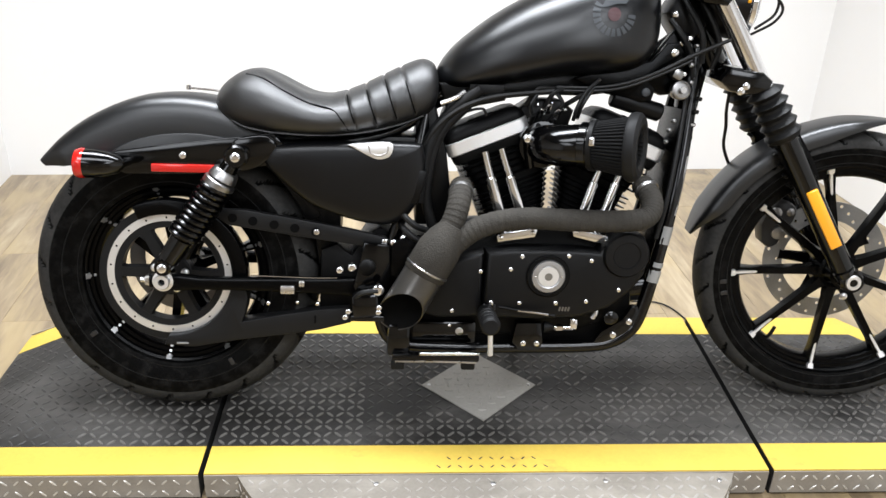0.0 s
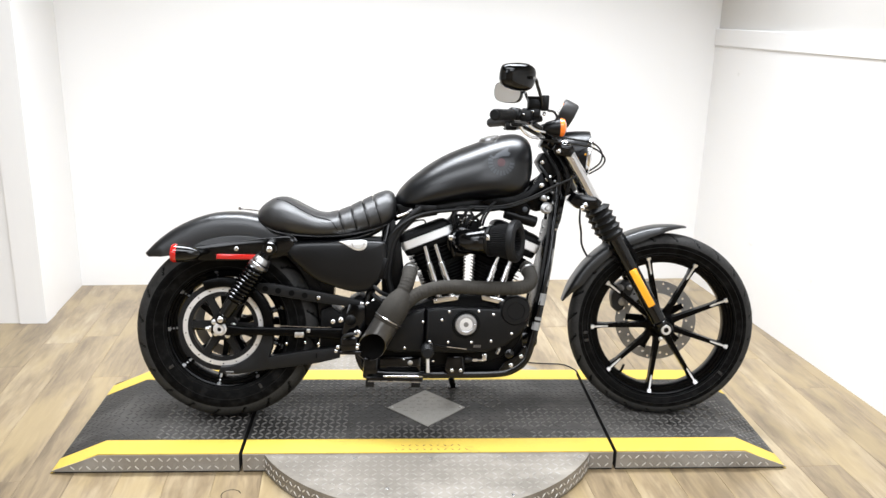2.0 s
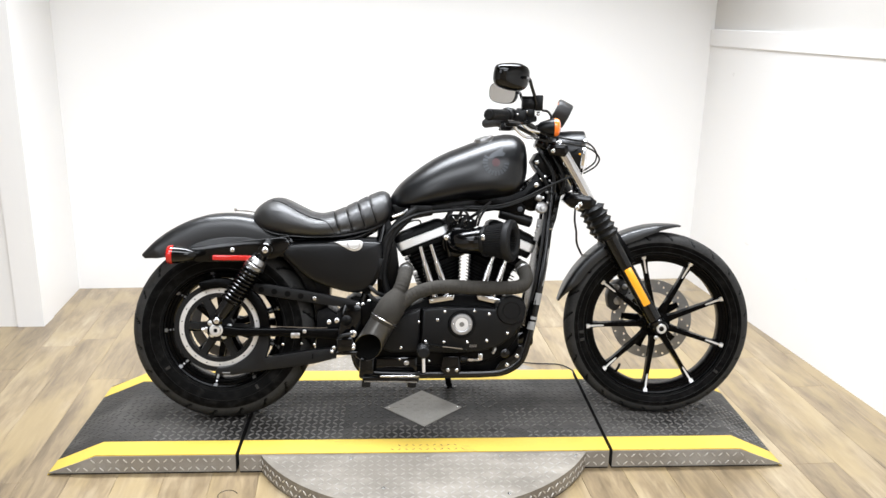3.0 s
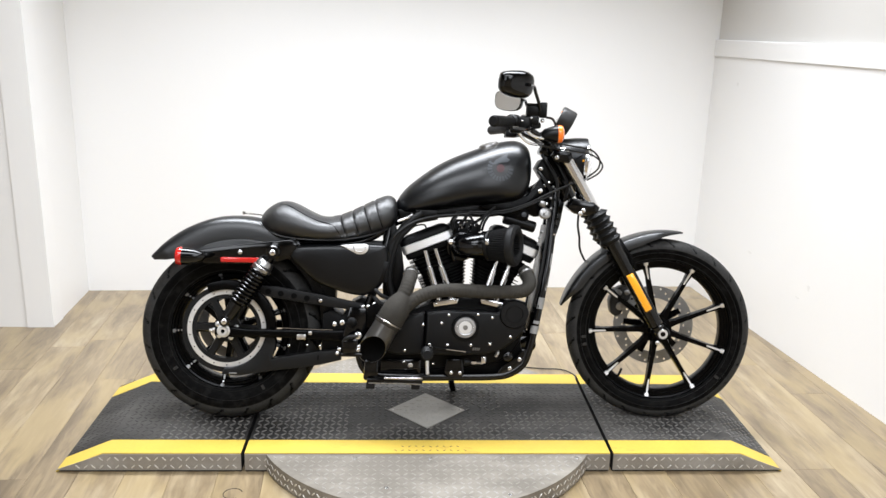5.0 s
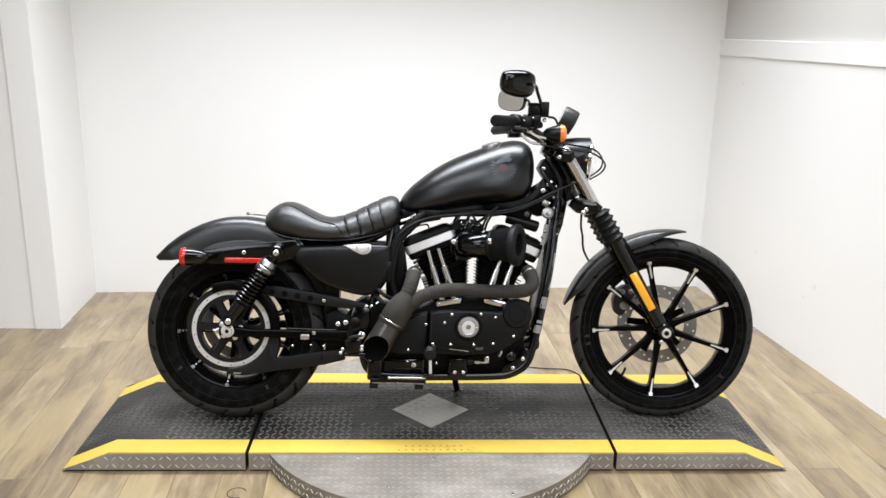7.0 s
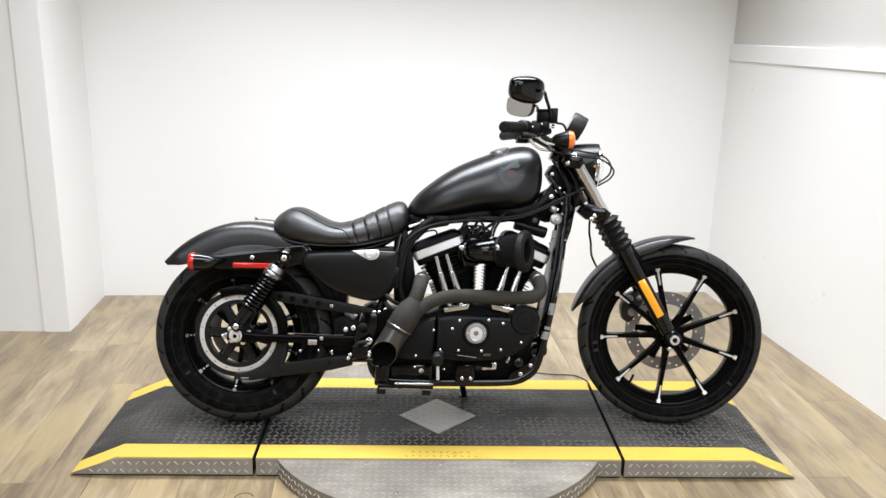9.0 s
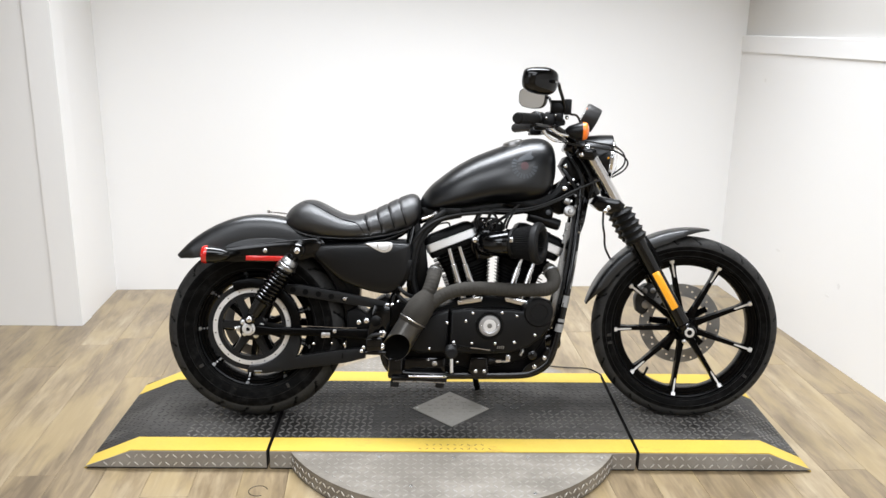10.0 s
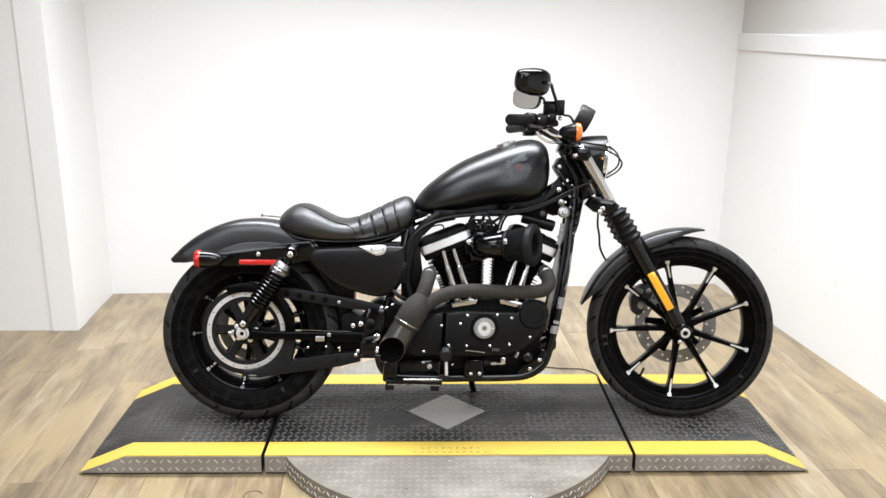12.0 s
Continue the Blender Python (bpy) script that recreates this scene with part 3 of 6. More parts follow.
def bp(name, bm, mat, parent=None, label="", steer=False, sharp=35):
    if steer:
        bm.transform(STEER)
    bm.transform(form)
    return part(name, bm, mat, parent or bike, label, sharp)


def rounded(hx, hy, r, n=4):
    out = []
    for cx, cy, a0 in ((hx - r, hy - r, 0), (-hx + r, hy - r, 90), (-hx + r, -hy + r, 180), (hx - r, -hy + r, 270)):
        out += [(cx + r * math.cos(radians(a0 + 90 * k / n)), cy + r * math.sin(radians(a0 + 90 * k / n))) for k in range(n + 1)]
    return out


def tyre(c, r, half, r_rim, groove):
    """A tyre round c: the outer radius r, half its width, the rim's radius; groove(a, s): tread depth at an angle and a way across."""
    cross = []
    n = 44
    for i in range(n + 1):
        s = -1 + 2 * i / n
        a = s * 2.25
        y = half * math.sin(a) / 1.0
        y = half * (math.sin(a) if abs(a) < math.pi / 2 else math.copysign(1 - 0.30 * (abs(a) - math.pi / 2) ** 1.5, a))
        depth = (r - r_rim)
        k = abs(s)
        rad = r - depth * (1 - math.cos(min(k * 1.32, 1.0) * math.pi / 2) ** 0.72) * 0.62 if k < 0.75 else None
        if rad is None:
            k0 = 0.75
            ra = r - depth * (1 - math.cos(min(k0 * 1.32, 1.0) * math.pi / 2) ** 0.72) * 0.62
            rad = ra + (r_rim - ra) * (k - k0) / (1 - k0)
        cross.append((y, rad, s))
    seg = 640
    verts, m = [], len(cross) + 1
    for i in range(seg):
        a = 2 * math.pi * i / seg
        for y, rad, s in cross:
            g = groove(a, s) if abs(s) < 0.66 else 0
            verts.append(c + Vector((math.cos(a) * (rad - g), y, math.sin(a) * (rad - g))))
        verts.append(c + Vector((math.cos(a) * (r_rim - 0.004), 0, math.sin(a) * (r_rim - 0.004))))
    return from_lists(verts, grid_faces(seg, m, True, True))


def front_groove(a, s):
    k = (a * 24 / (2 * math.pi) + abs(s) * 1.1 + (0.5 if s > 0 else 0)) % 1
    return 0.0045 if (k < 0.13 and 0.12 < abs(s) < 0.56) else 0.0


def rear_groove(a, s):
    k = (a * 20 / (2 * math.pi) - abs(s) * 1.2 + (0.5 if s > 0 else 0)) % 1
    return 0.005 if (k < 0.12 and 0.1 < abs(s) < 0.56) else 0.0


def rim(c, r_lip, half):
    """A cast rim: stepped flat faces on both sides, the bed between them and a shallow well inside."""
    side = [(r_lip - 0.006, 0.75), (r_lip + 0.002, 0.86), (r_lip + 0.001, 1.0), (r_lip - 0.005, 1.04), (r_lip - 0.010, 0.98), (r_lip - 0.012, 0.86), (r_lip - 0.019, 0.84), (r_lip - 0.021, 0.72), (r_lip - 0.029, 0.69), (r_lip - 0.033, 0.52)]
    prof = [(r, -half * k) for r, k in side] + [(r, half * k) for r, k in reversed(side)]
    return lathe(prof, c, (0, 1, 0), 96)


def spoke(c, ang, r0, r1, w0, w1, y, t, dish=0.0):
    """One tapered cast spoke; it stands in the plane y, with the thickness t."""
    d = Vector((math.cos(ang), 0, math.sin(ang)))
    s = Vector((-d.z, 0, d.x))
    rings = []
    for k in range(7):
        f = k / 6
        r = r0 + (r1 - r0) * f
        w = w0 + (w1 - w0) * f + 0.010 * max(0, f - 0.8) * 5 * (f - 0.8) * 5 + 0.008 * max(0, 0.15 - f) / 0.15
        yy = y + dish * f
        rings.append([c + d * r + s * (w * a) + Vector((0, yy + t * b, 0)) for a, b in ((-0.5, 0.3), (-0.36, -0.5), (0.36, -0.5), (0.5, 0.3), (0.4, 0.5), (-0.4, 0.5))])
    return loft(rings)


def spoke_tip(c, ang, r0, r1, w, y, y1):
    """The machined bright edge near a spoke's end, with its small foot at the rim."""
    d = Vector((math.cos(ang), 0, math.sin(ang)))
    s = Vector((-d.z, 0, d.x))
    rings = []
    for f, ww in ((0, 0.35), (0.08, 0.9), (0.55, 1.0), (0.8, 0.8), (0.84, 1.9), (1.0, 2.0)):
        p = c + d * (r0 + (r1 - r0) * f) + Vector((0, y + (y1 - y) * f * f, 0))
        rings.append([p + s * (w * ww / 2 * a) + Vector((0, b, 0)) for a, b in ((-1, 0.003), (-0.7, -0.0015), (0.7, -0.0015), (1, 0.003))])
    return loft(rings)


# front wheel
form = FRONT_WHEEL
fw = bp("front_wheel", rim(FA, 0.256, 0.036), "powder", None, "black cast front wheel with machined spoke tips", True)
front_tyre = bp("tyre", tyre(FA, 0.3265, 0.053, 0.254, front_groove), "tyre", fw, "grooved black rubber tyre", True, 50)
bp("hub", joined(lathe([(0.018, -0.062), (0.030, -0.060), (0.036, -0.03), (0.052, -0.016), (0.054, 0.016), (0.040, 0.03), (0.040, 0.05), (0.018, 0.052)], FA, (0, 1, 0), 40)), "powder", fw, "", True)
for k in range(9):
    a = radians(102 - 40 * k)
    bp("spoke", spoke(FA, a, 0.040, 0.228, 0.026, 0.017, -0.012, 0.024, -0.004), "powder", fw, "", True)
    bp("spoke_tip", spoke_tip(FA, a + 0.008, 0.185, 0.2475, 0.0088, -0.0262, -0.0375), "machined", fw, "bright machined spoke end", True)


def drilled_disc(c, r_in, r_out, t, rows, n, hole=0.0042):
    """A flat ring with real holes through it, in the plane across y."""
    bm = bmesh.new()
    loops = [(0, 0, r_out, 90), (0, 0, r_in, 60)]
    for i in range(n):
        a = 2 * math.pi * i / n
        r = rows[i % len(rows)]
        loops.append((r * math.cos(a), r * math.sin(a), hole, 9))
    edges = []
    for x, z, r, m in loops:
        vs = [bm.verts.new((x + r * math.cos(2 * math.pi * k / m), 0, z + r * math.sin(2 * math.pi * k / m))) for k in range(m)]
        edges += [bm.edges.new((vs[k], vs[(k + 1) % m])) for k in range(m)]
    fill = bmesh.ops.triangle_fill(bm, use_beauty=True, use_dissolve=False, edges=edges)
    faces = [f for f in bm.faces]
    ext = bmesh.ops.extrude_face_region(bm, geom=faces)
    bmesh.ops.translate(bm, vec=(0, t, 0), verts=[g for g in ext["geom"] if isinstance(g, bmesh.types.BMVert)])
    bmesh.ops.recalc_face_normals(bm, faces=bm.faces)
    bm.transform(Matrix.Translation(c))
    return bm


bp("brake_disc", drilled_disc(FA + Vector((0, 0.058, 0)), 0.100, 0.146, 0.005, (0.112, 0.124, 0.136), 36), "rotor", fw, "drilled grey steel brake disc", True, 20)
for k in range(5):
    a = radians(30 + 72 * k)
    bp("disc_carrier", spoke(FA, a, 0.036, 0.110, 0.03, 0.022, 0.060, 0.006), "powder", fw, "", True)
ax = FA + Vector((0, -0.118, 0))
bp("axle_nut", lathe([(0.009, 0), (0.016, 0), (0.018, 0.004), (0.018, 0.02), (0.012, 0.024), (0.012, 0.06), (0.009, 0.06)], ax, (0, 1, 0), 24), "machined", fw, "bright axle end", True)
bp("valve_stem", tube([FA + Vector((-0.135, -0.004, -0.185)), FA + Vector((-0.128, -0.012, -0.168)), FA + Vector((-0.122, -0.016, -0.15))], 0.0045, 8, 3), "rubber", fw, "", True)

# rear wheel with its belt pulley
form = REAR_RIM
rw = bp("rear_wheel", rim(RA, 0.206, 0.05), "powder", None, "black cast rear wheel with machined spoke tips")
rear_tyre = bp("tyre", tyre(RA, 0.3125, 0.073, 0.203, rear_groove), "tyre", rw, "wide black rubber tyre with dusty tread", False, 50)
bp("hub", lathe([(0.016, -0.07), (0.035, -0.068), (0.045, -0.03), (0.045, 0.05), (0.03, 0.07), (0.016, 0.07)], RA, (0, 1, 0), 40), "powder", rw)
for k in range(9):
    a = radians(181 - 40 * k)
    bp("spoke", spoke(RA, a, 0.035, 0.178, 0.030, 0.019, -0.008, 0.03), "powder", rw)
    bp("spoke_tip", spoke_tip(RA, a, 0.160, 0.199, 0.0082, -0.026, -0.0515), "machined", rw, "bright machined spoke end")
form = REAR_WHEEL
PY = -0.075
pulley = bp("pulley", joined(washer(RA + Vector((0, PY, 0)), (0, 1, 0), 0.104, 0.152, 0.03, 72, 0.002),
                          washer(RA + Vector((0, PY - 0.004, 0)), (0, 1, 0), 0.016, 0.047, 0.03, 40, 0.004)), "guard", rw, "dark grey belt pulley with spokes")
for k in range(6):
    bp("pulley_spoke", spoke(RA, radians(-3 + 60 * k), 0.03, 0.108, 0.034, 0.026, PY + 0.010, 0.018), "guard", rw)
bp("pulley_ring", joined(washer(RA + Vector((0, PY - 0.0025, 0)), (0, 1, 0), 0.1185, 0.1345, 0.004, 72, 0.0008)), "machined", rw, "machined silver pulley ring")
for k in range(18):
    a = 2 * math.pi * (k + 0.5) / 18
    bp("ring_rivet", rod(RA + Vector((math.cos(a) * 0.1265, PY - 0.0035, math.sin(a) * 0.1265)), RA + Vector((math.cos(a) * 0.1265, PY, math.sin(a) * 0.1265)), 0.0022, seg=6), "gloss", rw)
for k in range(5):
    a = radians(80 + 72 * k)
    bp("pulley_bolt", bolt(RA + Vector((math.cos(a) * 0.034, PY - 0.004, math.sin(a) * 0.034)), (0, -1, 0), 0.0105, 0.011, 12), "machined", rw, "bright pulley bolt")
bp("axle_nut", joined(lathe([(0.007, 0), (0.015, 0), (0.0165, 0.003), (0.0165, 0.018), (0.012, 0.02), (0.012, 0.05)], RA + Vector((0, -0.148, 0)), (0, 1, 0), 24), lathe([(0.012, 0.01), (0.022, 0.012), (0.022, 0.018), (0.012, 0.02)], RA + Vector((0, -0.148, 0)), (0, 1, 0), 24)), "machined", rw, "bright axle nut")
bp("brake_disc", washer(RA + Vector((0, 0.072, 0)), (0, 1, 0), 0.095, 0.13, 0.005, 64), "disc", rw)

def sidewall(r, half, r_rim, k):
    """Radius and half width of a tyre at a way down its side, k from 0.75 to 1."""
    ra = r - (r - r_rim) * (1 - math.cos(min(0.75 * 1.32, 1.0) * math.pi / 2) ** 0.72) * 0.62
    return ra + (r_rim - ra) * (k - 0.75) / 0.25, half * (1 - 0.30 * (k * 2.25 - math.pi / 2) ** 1.5)


for c, wheel, r, half, r_rim, steer, marks in ((FA, fw, 0.3265, 0.053, 0.254, True, (-38, 186, 192)), (RA, rw, 0.3125, 0.073, 0.203, False, (-60, 215))):
    form = FRONT_WHEEL if steer else REAR_RIM
    for k in (0.78, 0.95):
        rad, y = sidewall(r, half, r_rim, k)
        ring = [c + Vector((rad * math.cos(a), -y, rad * math.sin(a))) for a in np.linspace(0, 2 * math.pi, 97)]
        bp("sidewall_rib", tube(ring, 0.0013, 6, 0, False), "rubber", wheel, "", steer)
    rad, y = sidewall(r, half, r_rim, 0.86)
    for deg in marks:
        a = radians(deg)
        bp("moulded_mark", box((c.x + rad * math.cos(a), c.y - y, c.z + rad * math.sin(a)), (0.010, 0.003, 0.020), 0.001, (0, 90 - deg, 0), 1), "gauge", wheel, "", steer)

form = SHAPE
# the tread itself is dustier than the sidewalls
for ob, back, c, limit, half, groove in ((front_tyre, (FRONT_WHEEL @ STEER).inverted(), FA, 0.293, 0.053, front_groove), (rear_tyre, REAR_RIM.inverted(), RA, 0.270, 0.073, rear_groove)):
    ob.data.materials.append(M["tread"])
    for f in ob.data.polygons:
        p = back @ f.center - c
        if math.hypot(p.x, p.z) > limit:
            s = math.asin(max(-1, min(1, p.y / half))) / 2.25
            # groove faces keep the dark sidewall colour, which paints in their shade
            f.material_index = 0 if groove(math.atan2(p.z, p.x) % (2 * math.pi), s) else 1


# fenders
def fender(c, radii, a0, a1, half, skirt, n=44, t=0.003, crown=0.5):
    """A curved mudguard over a wheel; radii(f), half(f), skirt(f) along the way f from a0 to a1."""
    rings = []
    for i in range(n + 1):
        f = i / n
        a = radians(a0 + (a1 - a0) * f)
        d = Vector((math.cos(a), 0, math.sin(a)))
        R0, h, sk = radii(f), half(f), skirt(f)
        outer = [(-h, R0 - sk), (-h, R0 - sk * 0.72), (-h * 0.985, R0 - sk * 0.45), (-h * 0.93, R0 - sk * 0.25), (-h * 0.80, R0 - sk * 0.11), (-h * 0.55, R0 - sk * 0.03), (-h * 0.25, R0 - 0.001), (0, R0)]
        outer += [(-y, r) for y, r in reversed(outer[:-1])]
        inner = [(y * (1 - t / h), r - t * 0.8) for y, r in reversed(outer)]
        inner[0], inner[-1] = (inner[0][0], outer[-1][1]), (inner[-1][0], outer[0][1])
        rings.append([c + d * r + Vector((0, y, 0)) for y, r in outer + inner])
    return loft(rings)


def lerp(tab, x):
    for (xa, va), (xb, vb) in zip(tab, tab[1:]):
        if x <= xb:
            return va + (vb - va) * max(0, (x - xa) / (xb - xa))
    return tab[-1][1]


bp("rear_fender", fender(RA, lambda f: lerp([(0, 0.368), (0.2, 0.378), (0.5, 0.392), (1, 0.404)], f), 137.5, 58, lambda f: 0.088 * min(1, 0.80 + f * 2.2), lambda f: lerp([(0, 0.022), (0.07, 0.055), (0.18, 0.088), (0.30, 0.102), (0.6, 0.112), (1, 0.11)], f)), "fender", None, "satin black bobbed rear fender")
# raised lip panel under the rear fender's side
bp("fender_inner_panel", slab([(-0.895, 0.560), (-0.86, 0.592), (-0.80, 0.614), (-0.73, 0.622), (-0.67, 0.618), (-0.60, 0.60), (-0.60, 0.555), (-0.80, 0.545)], -0.0915, -0.084, 0.003, 3), "fender")
for s in (-1, 1):
    strut = bp("fender_strut", slab([(-0.875, 0.570), (-0.86, 0.585), (-0.72, 0.607), (-0.60, 0.622), (-0.54, 0.630), (-0.515, 0.605), (-0.53, 0.565), (-0.60, 0.553), (-0.70, 0.540), (-0.84, 0.538), (-0.87, 0.552)], s * 0.118 - 0.006, s * 0.118 + 0.006, 0.003), "gloss", None, "gloss black fender strut")
    bp("bolt", bolt((-0.722, s * 0.1265, 0.580), (0, s, 0), 0.009, 0.006, 16), "chrome", strut, "chrome dome bolt")
    bp("reflector", box((-0.722, s * 0.128, 0.553), (0.128, 0.008, 0.017), 0.0025), "red", strut, "long red side reflector")
    sg = bp("rear_turn_signal", lathe([(0.007, -0.012), (0.017, -0.004), (0.025, 0.016), (0.0295, 0.042), (0.030, 0.062)], (-0.842, s * 0.165, 0.563), (-1, 0, 0.02), 28, False), "gloss", None, "gloss black bullet turn signal")
    bp("lens", lathe([(0.030, 0), (0.0315, 0.008), (0.028, 0.018), (0.015, 0.024)], (-0.904, s * 0.165, 0.564), (-1, 0, 0.02), 28, False), "red", sg, "red signal lens")
    bp("stalk", rod((-0.83, s * 0.11, 0.565), (-0.84, s * 0.16, 0.563), 0.009), "gloss", sg)
    # shock absorber
    a, b = Vector((-0.609, s * 0.145, 0.583)), Vector((-0.760, s * 0.145, 0.345))
    ax = (b - a).normalized()
    L = (b - a).length
    sh = bp("shock_absorber", joined(rod(a + ax * 0.03, b - ax * 0.01, 0.015, seg=20), rod(b - ax * 0.075, b - ax * 0.015, 0.025, 0.022, 20, 0.003)), "gloss", None, "coil-over shock with black spring")
    pts = [a + ax * (0.075 + (L - 0.155) * k / 160) + basis(ax)[0] * 0.0305 * math.cos(2 * math.pi * 9.5 * k / 160) + basis(ax)[1] * 0.0305 * math.sin(2 * math.pi * 9.5 * k / 160) for k in range(161)]
    bp("spring", tube(pts, 0.0060, 8, 0), "frame", sh, "glossy black coil spring")
    bp("preload_collar", joined(rod(a + ax * 0.036, a + ax * 0.058, 0.027, 0.031, 24, 0.003), rod(a + ax * 0.06, a + ax * 0.078, 0.034, 0.034, 24, 0.003)), "disc", sh, "grey preload collar")
    bp("eye", joined(washer(a + Vector((0, -0.018, 0)), (0, 1, 0), 0.008, 0.024, 0.036, 24, 0.004), rod(a + ax * 0.012, a + ax * 0.04, 0.016, 0.02, 16)), "gloss", sh)
    bp("eye", washer(b + Vector((0, -0.016, 0)), (0, 1, 0), 0.007, 0.018, 0.032, 20, 0.003), "gloss", sh)
    bp("mount_bolt", bolt(a + Vector((0, s * 0.018, 0)), (0, s, 0), 0.0125, 0.009, 16), "chrome", sh, "chrome shock bolt")
    bp("mount_bolt", bolt(b + Vector((0, s * 0.016, 0)), (0, s, 0), 0.0125, 0.010, 16), "chrome", sh, "chrome shock bolt")
    # the upper boss that carries the shock
    bp("shock_boss", slab([(-0.632, 0.56), (-0.62, 0.61), (-0.595, 0.622), (-0.55, 0.625), (-0.53, 0.60), (-0.56, 0.565), (-0.60, 0.55)], s * 0.122 - 0.012, s * 0.122 + 0.012, 0.005, 3), "gloss")
    # swingarm
    arm = []
    for x, yy, zc, h in ((-0.795, 0.122, 0.307, 0.013), (-0.74, 0.122, 0.305, 0.019), (-0.69, 0.121, 0.303, 0.0145), (-0.60, 0.118, 0.302, 0.0145), (-0.44, 0.108, 0.298, 0.018), (-0.33, 0.095, 0.293, 0.024)):
        arm.append([(x, s * yy + a, zc + b) for a, b in [(p, q) for p, q in rounded(0.013, h, 0.008, 3)]])
    bp("swingarm", loft(arm), "powder", None, "gloss black swingarm leg")

bp("axle_adjuster", joined(rod((-0.815, -0.122, 0.308), (-0.79, -0.122, 0.308), 0.006), box((-0.797, -0.122, 0.308), (0.016, 0.02, 0.02), 0.002)), "steel")
# belt, its guards
n = 40
path = [Vector((RA.x + 0.150 * math.cos(a), -0.062, RA.z + 0.150 * math.sin(a))) for a in np.linspace(radians(100), radians(262), n)]
path += [Vector((-0.24, -0.062, 0.262)), Vector((-0.195, -0.062, 0.29)), Vector((-0.19, -0.062, 0.33)), Vector((-0.22, -0.062, 0.368))]
rings = []
for i, p in enumerate(path):
    d = (path[(i + 1) % len(path)] - path[i - 1]).normalized()
    nrm = Vector((-d.z, 0, d.x))
    rings.append([p + nrm * b + Vector((0, a, 0)) for a, b in ((-0.012, -0.002), (0.012, -0.002), (0.012, 0.003), (-0.012, 0.003))])
bp("drive_belt", loft(rings, False, True), "rubber", None, "toothed black drive belt")
teeth = []
for f in np.linspace(0.05, 0.97, 34):
    q = Vector((-0.745, -0.062, 0.159)).lerp(Vector((-0.24, -0.062, 0.262)), f)
    teeth.append(box((q.x, q.y, q.z + 0.004), (0.007, 0.023, 0.006), 0.001, (0, -11.5, 0), 1))
bp("belt_tooth_row", joined(*teeth), "rubber")
gd = [(-0.655, 0.463), (-0.60, 0.462), (-0.50, 0.446), (-0.38, 0.425), (-0.30, 0.408), (-0.285, 0.392), (-0.31, 0.382), (-0.42, 0.396), (-0.55, 0.415), (-0.635, 0.428), (-0.66, 0.445)]
guard = bp("belt_guard", slab(gd, -0.104, -0.086, 0.003), "guard", None, "gloss black upper belt guard with a row of holes")
# black discs on the face paint the shade inside the holes
for x, z in ((-0.626, 0.444), (-0.583, 0.438), (-0.538, 0.431), (-0.494, 0.424), (-0.449, 0.417)):
    bp("guard_hole", rod((x, -0.1052, z), (x, -0.100, z), 0.0098, seg=20), "soot_shade_black", guard)
bp("bolt", bolt((-0.447, -0.1055, 0.417), (0, -1, 0), 0.008, 0.004, 12), "steel", guard)
bp("bolt", bolt((-0.30, -0.104, 0.398), (0, -1, 0), 0.009, 0.006, 12), "chrome", guard)
# guard arc over the pulley's upper front
arc = [RA + Vector((0.170 * math.cos(a), 0, 0.170 * math.sin(a))) for a in np.linspace(radians(-8), radians(115), 24)]
arc2 = [RA + Vector((0.138 * math.cos(a), 0, 0.138 * math.sin(a))) for a in np.linspace(radians(115), radians(-8), 24)]
bp("belt_guard_arc", slab([(v.x, v.z) for v in arc + arc2], -0.100, -0.058, 0.003), "powder", None, "black curved guard round the pulley")
lower = [(-0.775, 0.152), (-0.71, 0.148), (-0.653, 0.158), (-0.599, 0.167), (-0.503, 0.180), (-0.436, 0.191), (-0.368, 0.209), (-0.373, 0.244), (-0.447, 0.237), (-0.523, 0.225), (-0.606, 0.208), (-0.598, 0.235), (-0.594, 0.265), (-0.600, 0.290)]
lower += [(RA.x + 0.137 * math.cos(a), RA.z + 0.137 * math.sin(a)) for a in np.linspace(radians(-8), radians(-90), 14)]
low = bp("belt_lower_guard", slab(lower, -0.100, -0.052, 0.003), "guard", None, "dark grey lower belt guard")
# black bar paints the slot's shade
bp("guard_slot", box((-0.447, -0.1008, 0.216), (0.004, 0.002, 0.018), 0.0006), "soot_shade_black", low)
bp("guard_clip", box((-0.735, -0.101, 0.157), (0.026, 0.003, 0.004), 0.001), "label", low)

# seat: a solo saddle lofted along x
SEAT = [(-0.672, 0.694, 0.676, 0.03), (-0.664, 0.714, 0.664, 0.068), (-0.645, 0.735, 0.650, 0.098), (-0.615, 0.754, 0.635, 0.120), (-0.58, 0.761, 0.624, 0.134), (-0.545, 0.752, 0.620, 0.143), (-0.51, 0.736, 0.618, 0.146),
        (-0.465, 0.716, 0.617, 0.146), (-0.42, 0.712, 0.618, 0.142), (-0.37, 0.728, 0.622, 0.134), (-0.32, 0.753, 0.632, 0.126), (-0.27, 0.778, 0.647, 0.118), (-0.235, 0.790, 0.660, 0.110), (-0.212, 0.783, 0.678, 0.098), (-0.202, 0.765, 0.695, 0.078), (-0.198, 0.745, 0.712, 0.045)]


def table(tab, x, k):
    return lerp([(row[0], row[k]) for row in tab], x)


def smooth_table(tab, n):
    pts = curve_points([(r[0], r[1], r[2]) for r in tab], n)
    pw = curve_points([(r[0], r[3], 0) for r in tab], n)
    return [(p.x, p.y, p.z, q.y) for p, q in zip(pts, pw)]


SEAT = smooth_table(SEAT, 5)
PLEATS = (-0.395, -0.350, -0.305, -0.262)


